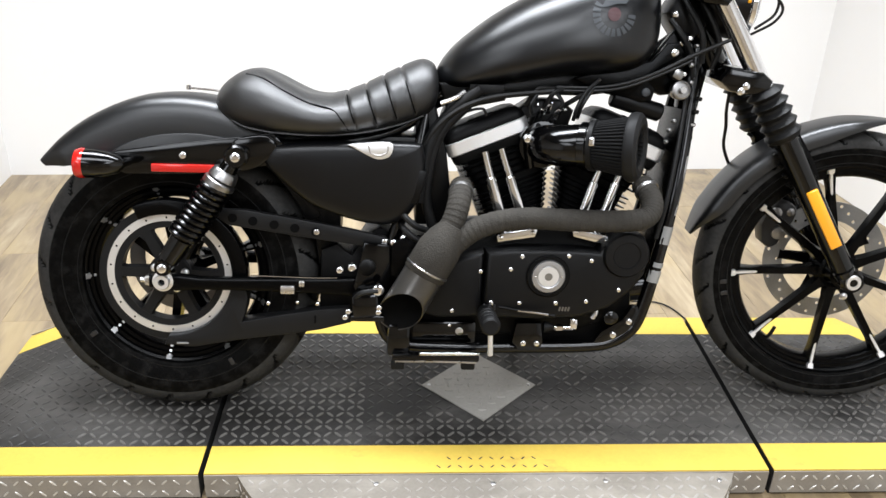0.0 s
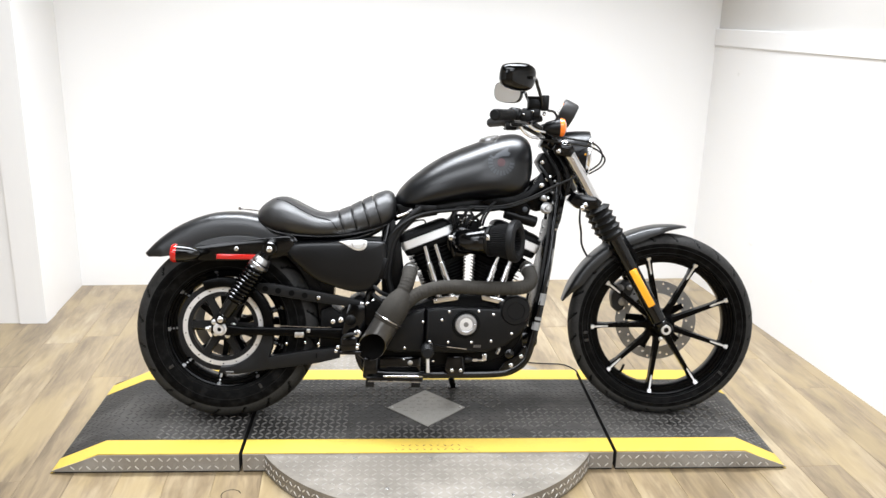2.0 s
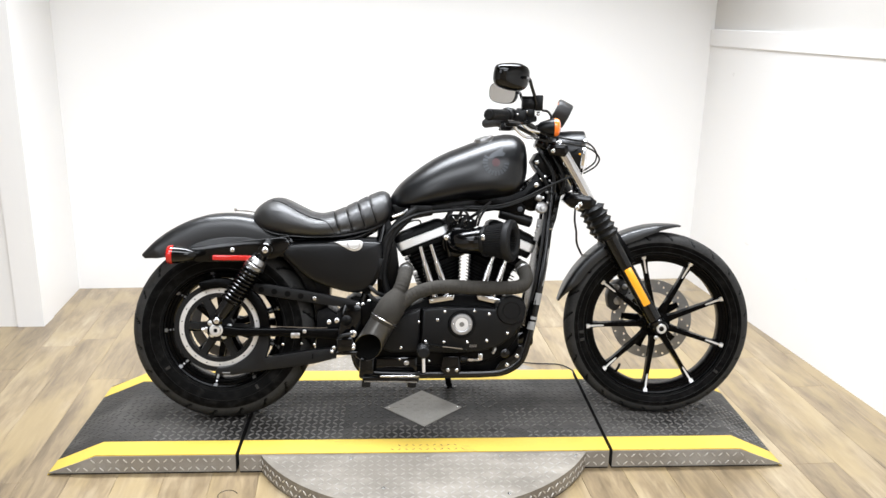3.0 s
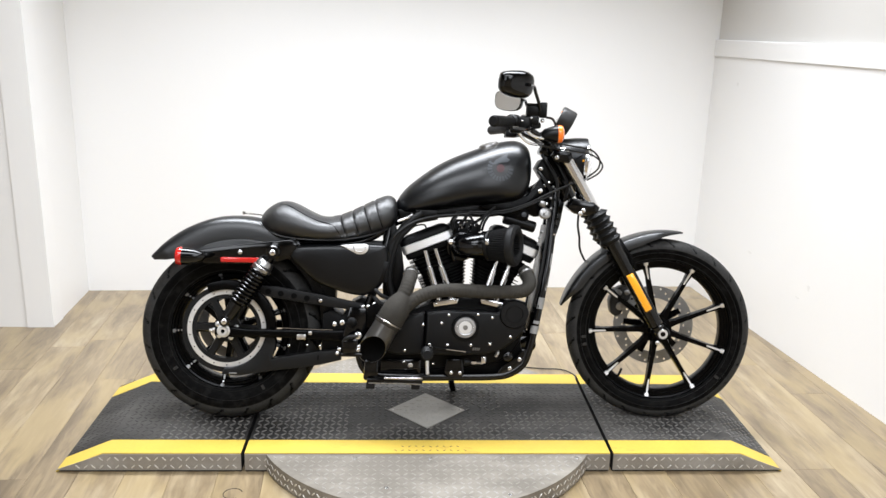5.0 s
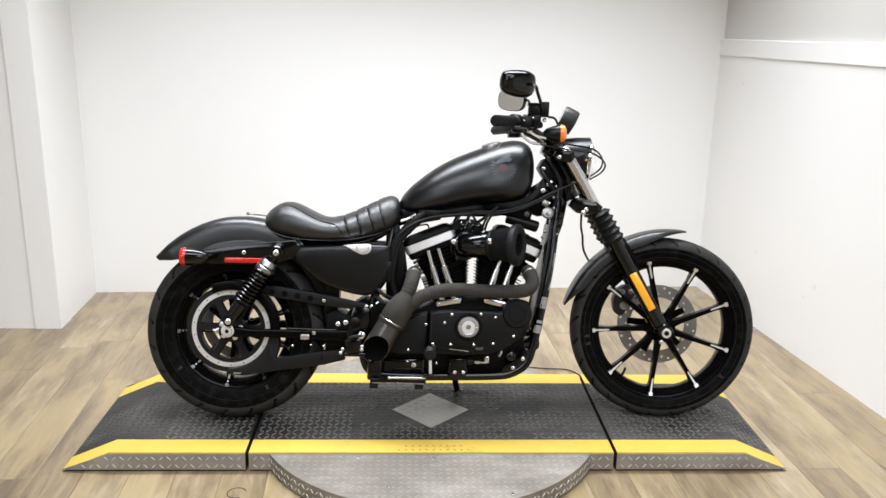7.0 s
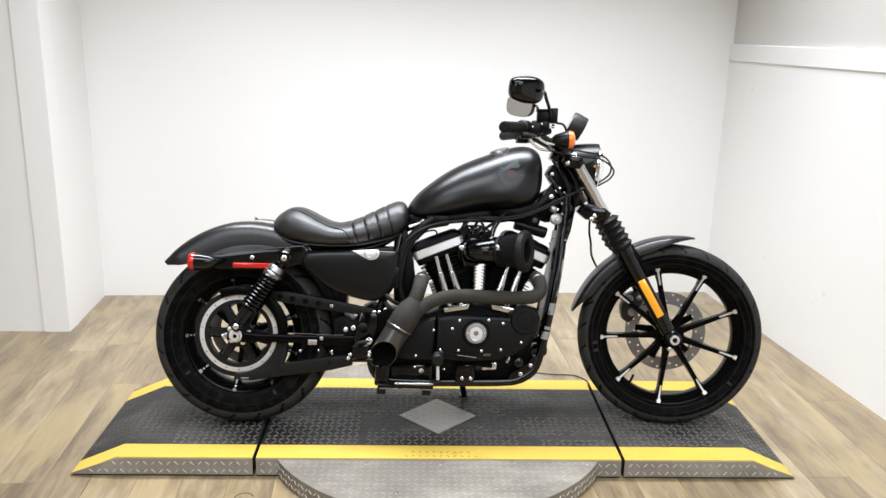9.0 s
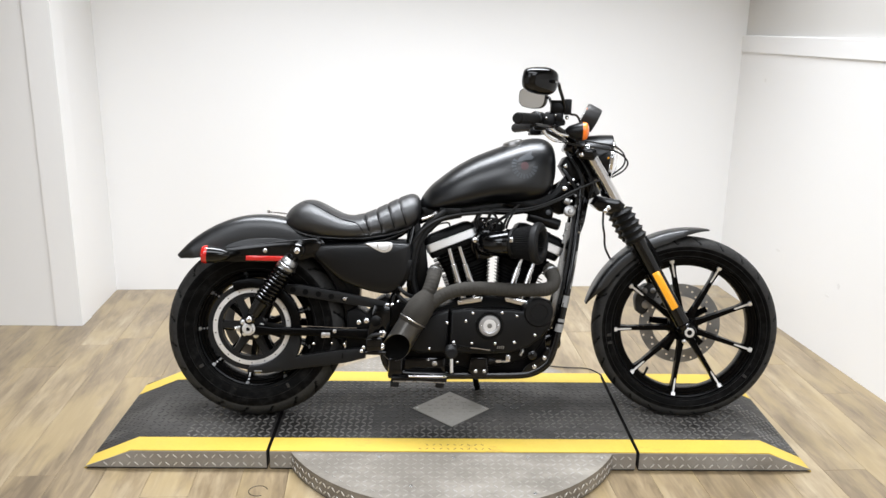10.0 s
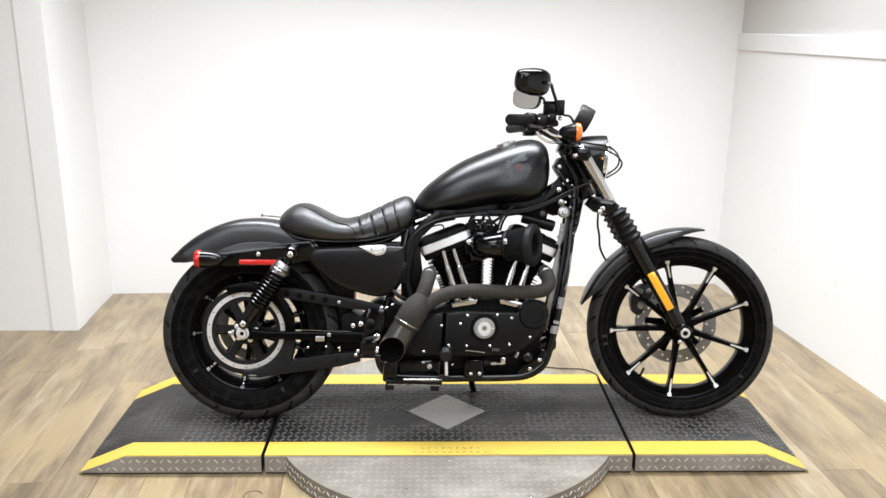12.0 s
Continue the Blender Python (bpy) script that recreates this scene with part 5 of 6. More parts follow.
bp("manifold_cover", slab([(-0.030, 0.640), (0.085, 0.640), (0.098, 0.690), (0.070, 0.712), (0.010, 0.712), (-0.022, 0.690)], -0.055, 0.055, 0.008), "plastic", None, "black intake manifold between the rocker boxes")
for x, z, r in ((0.004, 0.668, 0.0075), (0.030, 0.684, 0.009), (0.058, 0.672, 0.0065), (0.076, 0.690, 0.006), (0.016, 0.700, 0.0055), (0.046, 0.704, 0.006)):
    bp("manifold_fitting", bolt((x, -0.055, z), (0, -1, 0.15), r, 0.016, 12), "chrome")
for a, b, c in (((-0.01, 0.70), (0.01, 0.735), (0.05, 0.738)), ((0.03, 0.69), (0.045, 0.728), (0.085, 0.742)), ((0.07, 0.70), (0.10, 0.722), (0.13, 0.745))):
    bp("breather_line", tube([(a[0], -0.070, a[1]), (b[0], -0.084, b[1]), (c[0], -0.075, c[1])], 0.0055, 10, 6), "cable")
bp("head_bracket", slab([(-0.175, 0.705), (-0.125, 0.722), (-0.045, 0.728), (-0.045, 0.716), (-0.110, 0.700), (-0.165, 0.672), (-0.190, 0.655)], -0.060, 0.060, 0.004), "plastic", None, "black top engine mount")

# ---------------------------------------------------------------- exhaust
def wrapped(r, turns):
    return lambda f: r * (1 + 0.05 * (((f * turns) % 1) - 0.5))


def wrap_pipe(pts, r, turns):
    return tube(pts, wrapped(r, turns), 22, 28)


front_pipe = bp("front_header", wrap_pipe([(0.254, -0.088, 0.536), (0.262, -0.118, 0.521), (0.265, -0.145, 0.499), (0.253, -0.162, 0.479), (0.225, -0.170, 0.470), (0.16, -0.172, 0.467), (0.08, -0.172, 0.468), (0.00, -0.172, 0.470), (-0.060, -0.172, 0.463), (-0.112, -0.172, 0.444), (-0.150, -0.172, 0.414), (-0.180, -0.170, 0.375)], 0.0235, 46), "wrap", None, "front exhaust header in dark heat wrap", False, 60)
rear_pipe = bp("rear_header", wrap_pipe([(-0.140, -0.080, 0.520), (-0.144, -0.118, 0.515), (-0.148, -0.148, 0.497), (-0.158, -0.165, 0.463), (-0.178, -0.170, 0.423), (-0.200, -0.170, 0.385)], 0.0245, 19), "wrap", None, "rear exhaust header in dark heat wrap", False, 60)
for parent, p, d in ((front_pipe, (0.2595, -0.106, 0.5275), (0.25, -0.8, -0.55)), (rear_pipe, (-0.1435, -0.114, 0.5155), (0.0, -0.85, -0.4))):
    bp("port_clamp", washer(p, d, 0.022, 0.0268, 0.009, 32, 0.001), "disc", parent, "steel band clamp at the port")
A_, B_ = Vector((-0.172, -0.172, 0.425)), Vector((-0.262, -0.182, 0.262))
md = (B_ - A_).normalized()
mu, mv, _ = basis(md)
out_dir = Vector((0, -1, 0)) - md * md.dot(Vector((0, -1, 0)))
out_dir.normalize()
mlen = (B_ - A_).length


def muffler_ring(h, r, shear=0.0):
    ring = []
    for k in range(36):
        w = mu * math.cos(2 * math.pi * k / 36) + mv * math.sin(2 * math.pi * k / 36)
        ring.append(A_ + md * (h - shear * w.dot(out_dir)) + w * r)
    return ring


bp("collector", loft([muffler_ring(-0.03, 0.026), muffler_ring(0.0, 0.040), muffler_ring(0.03, 0.047), muffler_ring(0.09, 0.0465), muffler_ring(0.092, 0.044)]), "wrap", None, "heat-wrapped exhaust collector", False, 60)
muf = bp("muffler", loft([muffler_ring(0.085, 0.0438), muffler_ring(0.12, 0.0438), muffler_ring(mlen, 0.0455, 0.052), muffler_ring(mlen + 0.001, 0.0435, 0.052), muffler_ring(0.09, 0.0415)], False, True), "muffler", None, "short slash-cut black muffler", False, 50)
bp("bore_plate", loft([muffler_ring(0.10, 0.0412), muffler_ring(0.102, 0.0412)]), "soot_shade_black", muf)
bp("bore", loft([muffler_ring(0.102, 0.0414), muffler_ring(mlen - 0.002, 0.0432, 0.052), muffler_ring(mlen - 0.002, 0.0425, 0.052), muffler_ring(0.102, 0.0408)], False, True), "soot_shade_black", muf)
bp("band_clamp", loft([muffler_ring(0.0765, 0.0476), muffler_ring(0.0775, 0.0486), muffler_ring(0.0795, 0.0486), muffler_ring(0.0805, 0.0476)]), "steel", muf, "thin bright steel tie")
bp("muffler_bracket", slab([(-0.225, 0.42), (-0.205, 0.36), (-0.23, 0.31), (-0.285, 0.33), (-0.285, 0.40), (-0.262, 0.415)], -0.135, -0.125, 0.002), "powder")
for dz in (0, -0.028):
    bp("hose_loop", tube([(-0.268, -0.10, 0.468 + dz), (-0.262, -0.13, 0.462 + dz), (-0.238, -0.137, 0.442 + dz), (-0.212, -0.125, 0.430 + dz)], 0.007, 10, 5), "cable")
for pts, r in (([(-0.112, -0.09, 0.731), (-0.175, -0.09, 0.679), (-0.214, -0.092, 0.603), (-0.231, -0.095, 0.486)], 0.013), ([(-0.136, -0.088, 0.699), (-0.195, -0.09, 0.627), (-0.216, -0.092, 0.505), (-0.198, -0.09, 0.427)], 0.011)):
    bp("breather_hose", tube(pts, r, 12, 6), "rubber", None, "thick black rubber hose")
bp("coil_pack", box((-0.240, -0.115, 0.525), (0.030, 0.04, 0.075), 0.005, (0, 14, 0)), "plastic")
bp("hose_end", rod((-0.268, -0.10, 0.474), (-0.262, -0.112, 0.470), 0.007, seg=10), "chrome")

# ---------------------------------------------------------------- frame
for s in (-1, 1):
    down = [(0.362, s * 0.030, 0.83), (0.352, s * 0.055, 0.72), (0.336, s * 0.085, 0.58), (0.318, s * 0.10, 0.46), (0.296, s * 0.105, 0.33), (0.283, s * 0.105, 0.262), (0.262, s * 0.105, 0.205), (0.215, s * 0.105, 0.172), (0.15, s * 0.105, 0.162), (0.0, s * 0.105, 0.158), (-0.15, s * 0.105, 0.156), (-0.26, s * 0.105, 0.165), (-0.30, s * 0.10, 0.21), (-0.305, s * 0.095, 0.30), (-0.27, s * 0.085, 0.45), (-0.235, s * 0.07, 0.60), (-0.22, s * 0.05, 0.70)]
    bp("frame_tube", tube(down, 0.0150, 14, 6), "frame", None, "gloss black frame cradle tube")
    bp("frame_rail", tube([(-0.22, s * 0.055, 0.68), (-0.30, s * 0.065, 0.632), (-0.42, s * 0.08, 0.608), (-0.56, s * 0.105, 0.602)], 0.012, 12, 5), "gloss", None, "gloss black seat rail")
bp("backbone", tube([(0.345, 0, 0.86), (0.25, 0, 0.80), (0.05, 0, 0.755), (-0.15, 0, 0.725), (-0.24, 0, 0.69)], 0.026, 16, 6), "gloss", None, "gloss black backbone tube")
bp("backbone_panel", slab([(-0.20, 0.742), (-0.185, 0.705), (0.02, 0.722), (0.12, 0.722), (0.20, 0.735), (0.25, 0.79), (0.10, 0.775), (-0.08, 0.745)], -0.055, 0.055, 0.006), "plastic")
axis_at = lambda z: Vector((0.8725 - z * math.tan(radians(30)), 0, z))
bp("steering_neck", rod(axis_at(0.795), axis_at(0.925), 0.031, 0.031, 28, 0.004), "gloss")
bp("neck_shroud", slab([(0.285, 0.905), (0.300, 0.935), (0.335, 0.945), (0.362, 0.925), (0.372, 0.880), (0.345, 0.850), (0.315, 0.860), (0.300, 0.880)], -0.048, 0.048, 0.008), "plastic", None, "black plastic wiring shroud at the neck")
bp("shroud_bolt", bolt((0.300, -0.049, 0.902), (0, -1, 0), 0.009, 0.006), "chrome")
bp("neck_block", box((0.318, -0.02, 0.965), (0.05, 0.07, 0.035), 0.008, (0, 20, 0)), "gloss")
for pts in ([(0.29, -0.05, 0.89), (0.31, -0.07, 0.86), (0.335, -0.075, 0.82), (0.345, -0.07, 0.77)], [(0.30, -0.05, 0.95), (0.325, -0.07, 0.91), (0.352, -0.08, 0.86), (0.360, -0.075, 0.80)], [(0.335, -0.05, 0.95), (0.365, -0.075, 0.90), (0.392, -0.08, 0.84), (0.385, -0.07, 0.79)]):
    bp("neck_cable", tube(pts, 0.006, 8, 6), "cable")
bp("neck_gusset", slab([(0.36, 0.86), (0.40, 0.80), (0.385, 0.70), (0.355, 0.60), (0.335, 0.62), (0.34, 0.75), (0.325, 0.84)], -0.014, 0.014, 0.004), "gloss")
for z0, z1, mat in ((0.405, 0.445, "label"), (0.352, 0.363, "label"), (0.318, 0.345, "label"), (0.47, 0.60, "disc")):
    x_ = lambda z: lerp([(0.30, 0.290), (0.33, 0.296), (0.46, 0.318), (0.58, 0.336), (0.72, 0.352)], z)
    yy = lambda z: lerp([(0.33, -0.105), (0.46, -0.10), (0.58, -0.085), (0.72, -0.055)], z)
    bp("frame_label", tube([(x_(z) + 0.001, yy(z) - 0.0010, z) for z in np.linspace(z0, z1, 6)], 0.0152 if mat == "label" else 0.0153, 14, 0) if mat == "label" else tube([(x_(z) + 0.008, yy(z) - 0.009, z) for z in np.linspace(z0, z1, 6)], 0.0045, 8, 0), mat, None, "pale sticker round the frame tube" if mat == "label" else "")
for x, z in ((0.250, 0.226), (0.217, 0.194)):
    bp("frame_bolt", bolt((x, -0.118, z), (0, -1, 0), 0.0088, 0.006, 14), "chrome", None, "chrome frame bolt")
bp("frame_plate", slab([(0.268, 0.262), (0.278, 0.235), (0.25, 0.185), (0.20, 0.165), (0.17, 0.168), (0.19, 0.20), (0.235, 0.23), (0.255, 0.262)], -0.117, -0.098, 0.004), "gloss")

# added slab that darkens the pale gap between the two downtubes
loom = [(0.352, 0.70), (0.345, 0.62), (0.326, 0.46), (0.306, 0.33), (0.286, 0.32), (0.304, 0.46), (0.322, 0.62), (0.332, 0.70)]
bp("regulator_panel", slab(loom, -0.075, 0.075, 0.006), "powder", None, "added black filler darkening the gap between the downtubes")
for k in range(9):
    z = 0.50 + 0.028 * k
    bp("loom_clip", box((0.332 + 0.135 * (z - 0.50), -0.079, z), (0.012, 0.010, 0.009), 0.002, (0, 8, 0), 1), "chrome" if k % 3 == 0 else "gloss")
bp("electrics_box", slab([(-0.236, 0.43), (-0.150, 0.43), (-0.176, 0.60), (-0.205, 0.70), (-0.245, 0.66)], -0.07, 0.08, 0.008), "plastic", None, "black plastic electrics box behind the rear cylinder")
# added slab that keeps the space behind the swingarm dark
bp("pivot_casting", slab([(-0.44, 0.235), (-0.30, 0.215), (-0.27, 0.40), (-0.31, 0.425), (-0.345, 0.405), (-0.372, 0.36), (-0.405, 0.385), (-0.44, 0.37)], -0.075, 0.09, 0.008), "wrinkle", None, "added black filler darkening the gap at the swingarm pivot")
# ignition and coil bracket between tank and engine
cb = bp("coil_bracket", slab([(0.085, 0.760), (0.15, 0.730), (0.205, 0.722), (0.235, 0.712), (0.258, 0.718), (0.264, 0.742), (0.248, 0.756), (0.262, 0.775), (0.300, 0.800), (0.318, 0.822), (0.305, 0.842), (0.280, 0.838), (0.25, 0.800), (0.17, 0.785)], -0.082, -0.060, 0.004), "powder", None, "dull black coil and key bracket")
bp("bolt", bolt((0.243, -0.082, 0.735), (0, -1, 0), 0.011, 0.006, 14), "grey", cb)
bp("bolt", bolt((0.296, -0.082, 0.820), (0, -1, 0), 0.0105, 0.008, 14), "chrome", cb, "chrome bracket bolt")
nc = bp("neck_cover", slab([(0.225, 0.775), (0.262, 0.815), (0.300, 0.868), (0.336, 0.862), (0.348, 0.79), (0.330, 0.735), (0.285, 0.728), (0.24, 0.745)], -0.058, -0.030, 0.005), "powder", None, "dull black side cover at the neck")
bp("bolt", bolt((0.318, -0.058, 0.842), (0, -1, 0), 0.0085, 0.006, 14), "chrome", nc, "chrome cover bolt")
bp("coil_can", rod((0.175, -0.06, 0.722), (0.288, -0.06, 0.690), 0.020, 0.020, 20, 0.004), "plastic")
ig = bp("ignition_switch", lathe([(0.018, -0.02), (0.021, 0.0), (0.020, 0.006), (0.016, 0.008), (0.0155, 0.005), (0.004, 0.006)], (0.315, -0.092, 0.742), (0.05, -1, 0.1), 28, False), "disc", None, "round metal key switch")
bp("key_barrel", rod((0.315, -0.104, 0.742), (0.316, -0.110, 0.743), 0.007, seg=12), "steel", ig)
bp("regulator_fitting", box((0.305, -0.085, 0.775), (0.024, 0.03, 0.022), 0.006, (0, 25, 0)), "disc")
for x, z, r in ((0.318, 0.775, 0.007), (0.335, 0.758, 0.006), (0.332, 0.795, 0.006), (0.300, 0.655, 0.0055), (0.308, 0.675, 0.006), (0.296, 0.63, 0.005), (0.322, 0.850, 0.007), (0.338, 0.835, 0.005)):
    bp("fitting", bolt((x, -0.088, z), (0.1, -1, 0.2), r, 0.012, 10), "chrome" if r > 0.0065 else "disc")
for pts, r, mat in (([(-0.235, -0.085, 0.575), (-0.205, -0.10, 0.645), (-0.155, -0.10, 0.690), (-0.09, -0.095, 0.715), (0.00, -0.085, 0.727), (0.09, -0.075, 0.735)], 0.0065, "cable"), ([(-0.225, -0.08, 0.60), (-0.19, -0.085, 0.66), (-0.14, -0.085, 0.70), (-0.06, -0.075, 0.72)], 0.012, "cable"), ([(0.05, -0.08, 0.740), (0.13, -0.09, 0.742), (0.19, -0.095, 0.752), (0.26, -0.095, 0.778), (0.33, -0.10, 0.815), (0.41, -0.10, 0.852)], 0.004, "cable"), ([(0.05, -0.08, 0.733), (0.13, -0.09, 0.735), (0.195, -0.095, 0.745), (0.27, -0.095, 0.775), (0.33, -0.10, 0.805)], 0.0035, "cable"),
                    ([(-0.165, -0.08, 0.655), (-0.14, -0.085, 0.682), (-0.105, -0.085, 0.690), (-0.095, -0.08, 0.675)], 0.003, "cable"), ([(-0.195, -0.10, 0.700), (-0.165, -0.10, 0.712), (-0.145, -0.09, 0.725)], 0.005, "steel"), ([(0.345, -0.06, 0.80), (0.332, -0.08, 0.70), (0.320, -0.10, 0.60), (0.305, -0.115, 0.50), (0.290, -0.118, 0.42)], 0.0055, "cable")):
    bp("wiring_hose", tube(pts, r, 8, 6), mat)
bp("connector_cover", slab([(-0.135, 0.742), (-0.06, 0.742), (-0.065, 0.716), (-0.10, 0.708), (-0.135, 0.712)], -0.09, -0.05, 0.003), "plastic")

# swingarm pivot, rear master cylinder, linkage
pv = bp("pivot_plate", slab([(-0.345, 0.40), (-0.29, 0.395), (-0.28, 0.34), (-0.30, 0.26), (-0.345, 0.25), (-0.365, 0.30)], -0.125, -0.095, 0.006), "gloss", None, "gloss black pivot plate")
bp("pivot_cap", lathe([(0.018, 0), (0.018, 0.006), (0.010, 0.010)], (-0.336, -0.125, 0.345), (0, -1, 0), 24, False), "plastic", pv)
mc = bp("rear_master_cylinder", box((-0.336, -0.150, 0.270), (0.058, 0.045, 0.052), 0.008, (0, -6, 0)), "gloss", None, "black rear brake master cylinder")
bp("banjo_bolt", bolt((-0.310, -0.168, 0.307), (0, -1, 0), 0.015, 0.010, 18), "chrome", mc, "chrome banjo bolt")
for x, z in ((-0.372, 0.259), (-0.307, 0.268), (-0.378, 0.246), (-0.308, 0.258)):
    bp("bolt", bolt((x, -0.172, z), (0, -1, 0), 0.0072, 0.006, 12), "chrome", mc)
bp("hose", tube([(-0.36, -0.165, 0.285), (-0.345, -0.172, 0.300), (-0.31, -0.172, 0.306)], 0.006, 8, 5), "cable", mc)
bp("lower_block", box((-0.332, -0.145, 0.238), (0.075, 0.03, 0.014), 0.004), "gloss", mc)
for x, z, r in ((-0.394, 0.339, 0.0095), (-0.368, 0.345, 0.011), (-0.282, 0.402, 0.008), (-0.262, 0.412, 0.008), (-0.44, 0.262, 0.006), (-0.483, 0.265, 0.005), (-0.545, 0.262, 0.006)):
    bp("chassis_bolt", bolt((x, -0.128, z), (0, -1, 0), r, 0.008, 12), "chrome", None, "chrome chassis bolt")
bp("arm_bracket", joined(box((-0.505, -0.128, 0.292), (0.03, 0.008, 0.018), 0.002), box((-0.475, -0.128, 0.306), (0.012, 0.008, 0.012), 0.002)), "steel")
# thin chrome line stands in for the highlight along the black arm
bp("arm_edge", tube([(-0.585, -0.125, 0.322), (-0.45, -0.122, 0.318), (-0.40, -0.118, 0.318)], 0.0012, 6, 3), "chrome")

# rider peg, brake pedal, lower bars
peg = bp("foot_peg", rod((-0.078, -0.15, 0.256), (-0.080, -0.275, 0.262), 0.0175, 0.019, 20, 0.004), "rubber", None, "black rubber rider peg")
for k in range(4):
    bp("peg_ring", washer((-0.0785, -0.19 - 0.022 * k, 0.258 + 0.001 * k), (0, -1, 0.05), 0.015, 0.0202, 0.010, 24, 0.002), "rubber", peg)
bp("feeler", rod((-0.078, -0.262, 0.244), (-0.075, -0.262, 0.196), 0.0052, 0.0058, 12, 0.001), "machined", peg, "bright steel lean feeler")
bp("peg_clevis", box((-0.070, -0.145, 0.262), (0.03, 0.03, 0.03), 0.005), "gloss", peg)
bp("peg_bolt", bolt((-0.068, -0.160, 0.280), (0, -1, 0), 0.006, 0.006), "chrome", peg)
pedal = bp("brake_pedal", tube([(-0.05, -0.155, 0.268), (0.0, -0.165, 0.262), (0.04, -0.17, 0.258), (0.07, -0.175, 0.255)], 0.0036, 10, 5), "plastic", None, "gloss black brake pedal arm")
bp("pedal_edge", tube([(-0.01, -0.172, 0.2655), (0.03, -0.176, 0.262), (0.055, -0.18, 0.259)], 0.0025, 6, 3), "chrome", pedal)
link = bp("brake_linkage", joined(rod((0.075, -0.13, 0.214), (0.122, -0.13, 0.213), 0.0055, seg=10), rod((0.083, -0.13, 0.214), (0.098, -0.13, 0.214), 0.009, seg=6)), "chrome", None, "bright brake linkage rod")
bp("boot", lathe([(0.012, 0), (0.013, 0.008), (0.006, 0.024)], (0.056, -0.13, 0.215), (1, 0, 0), 14, False), "rubber", link)
bp("clevis", box((0.122, -0.13, 0.224), (0.016, 0.016, 0.024), 0.003), "chrome", link)
brk = bp("peg_bracket", slab([(-0.005, 0.225), (0.05, 0.225), (0.058, 0.18), (0.05, 0.160), (0.004, 0.160), (-0.012, 0.18)], -0.135, -0.112, 0.004), "gloss", None, "black peg mounting bracket")
for x in (0.013, 0.043):
    bp("bolt", bolt((x, -0.135, 0.178), (0, -1, 0), 0.0075, 0.006, 14), "chrome", brk, "chrome bracket bolt")
for x, z, r in ((-0.128, 0.197, 0.011), (-0.151, 0.210, 0.005), (-0.050, 0.205, 0.005)):
    bp("case_bolt", bolt((x, -0.112, z), (0, -1, 0), r, 0.006, 12), "chrome" if r < 0.01 else "steel")
bar = bp("lower_cross_bar", joined(box((-0.180, -0.150, 0.150), (0.19, 0.026, 0.018), 0.004)), "frame", None, "glossy black lower bracket bar")
bp("bar_edge", rod((-0.216, -0.163, 0.161), (-0.086, -0.163, 0.162), 0.0042, 0.0042, 14, 0.001), "chrome", bar, "bright chrome rod")
bp("bar_edge", tube([(-0.268, -0.1640, 0.143), (-0.18, -0.1640, 0.143), (-0.092, -0.1640, 0.141)], 0.0022, 6, 0), "steel", bar)
for x in (-0.262, -0.108):
    bp("bar_foot", box((x, -0.148, 0.132), (0.03, 0.022, 0.022), 0.004), "rubber", bar)
bp("bar_arm", box((-0.262, -0.13, 0.185), (0.05, 0.035, 0.075), 0.008), "gloss", bar)
bp("bar_arm", box((-0.17, -0.10, 0.192), (0.16, 0.03, 0.055), 0.008), "gloss", bar)
ks = bp("side_stand", tube([(0.00, 0.105, 0.175), (0.03, 0.15, 0.115), (0.045, 0.185, 0.060), (0.05, 0.205, 0.050)], 0.0115, 12, 5), "gloss", None, "black side stand leg on the deck")
bp("stand_foot", box((0.052, 0.212, 0.0436), (0.045, 0.035, 0.004), 0.0015, (13, 0, 0)), "gloss", ks)

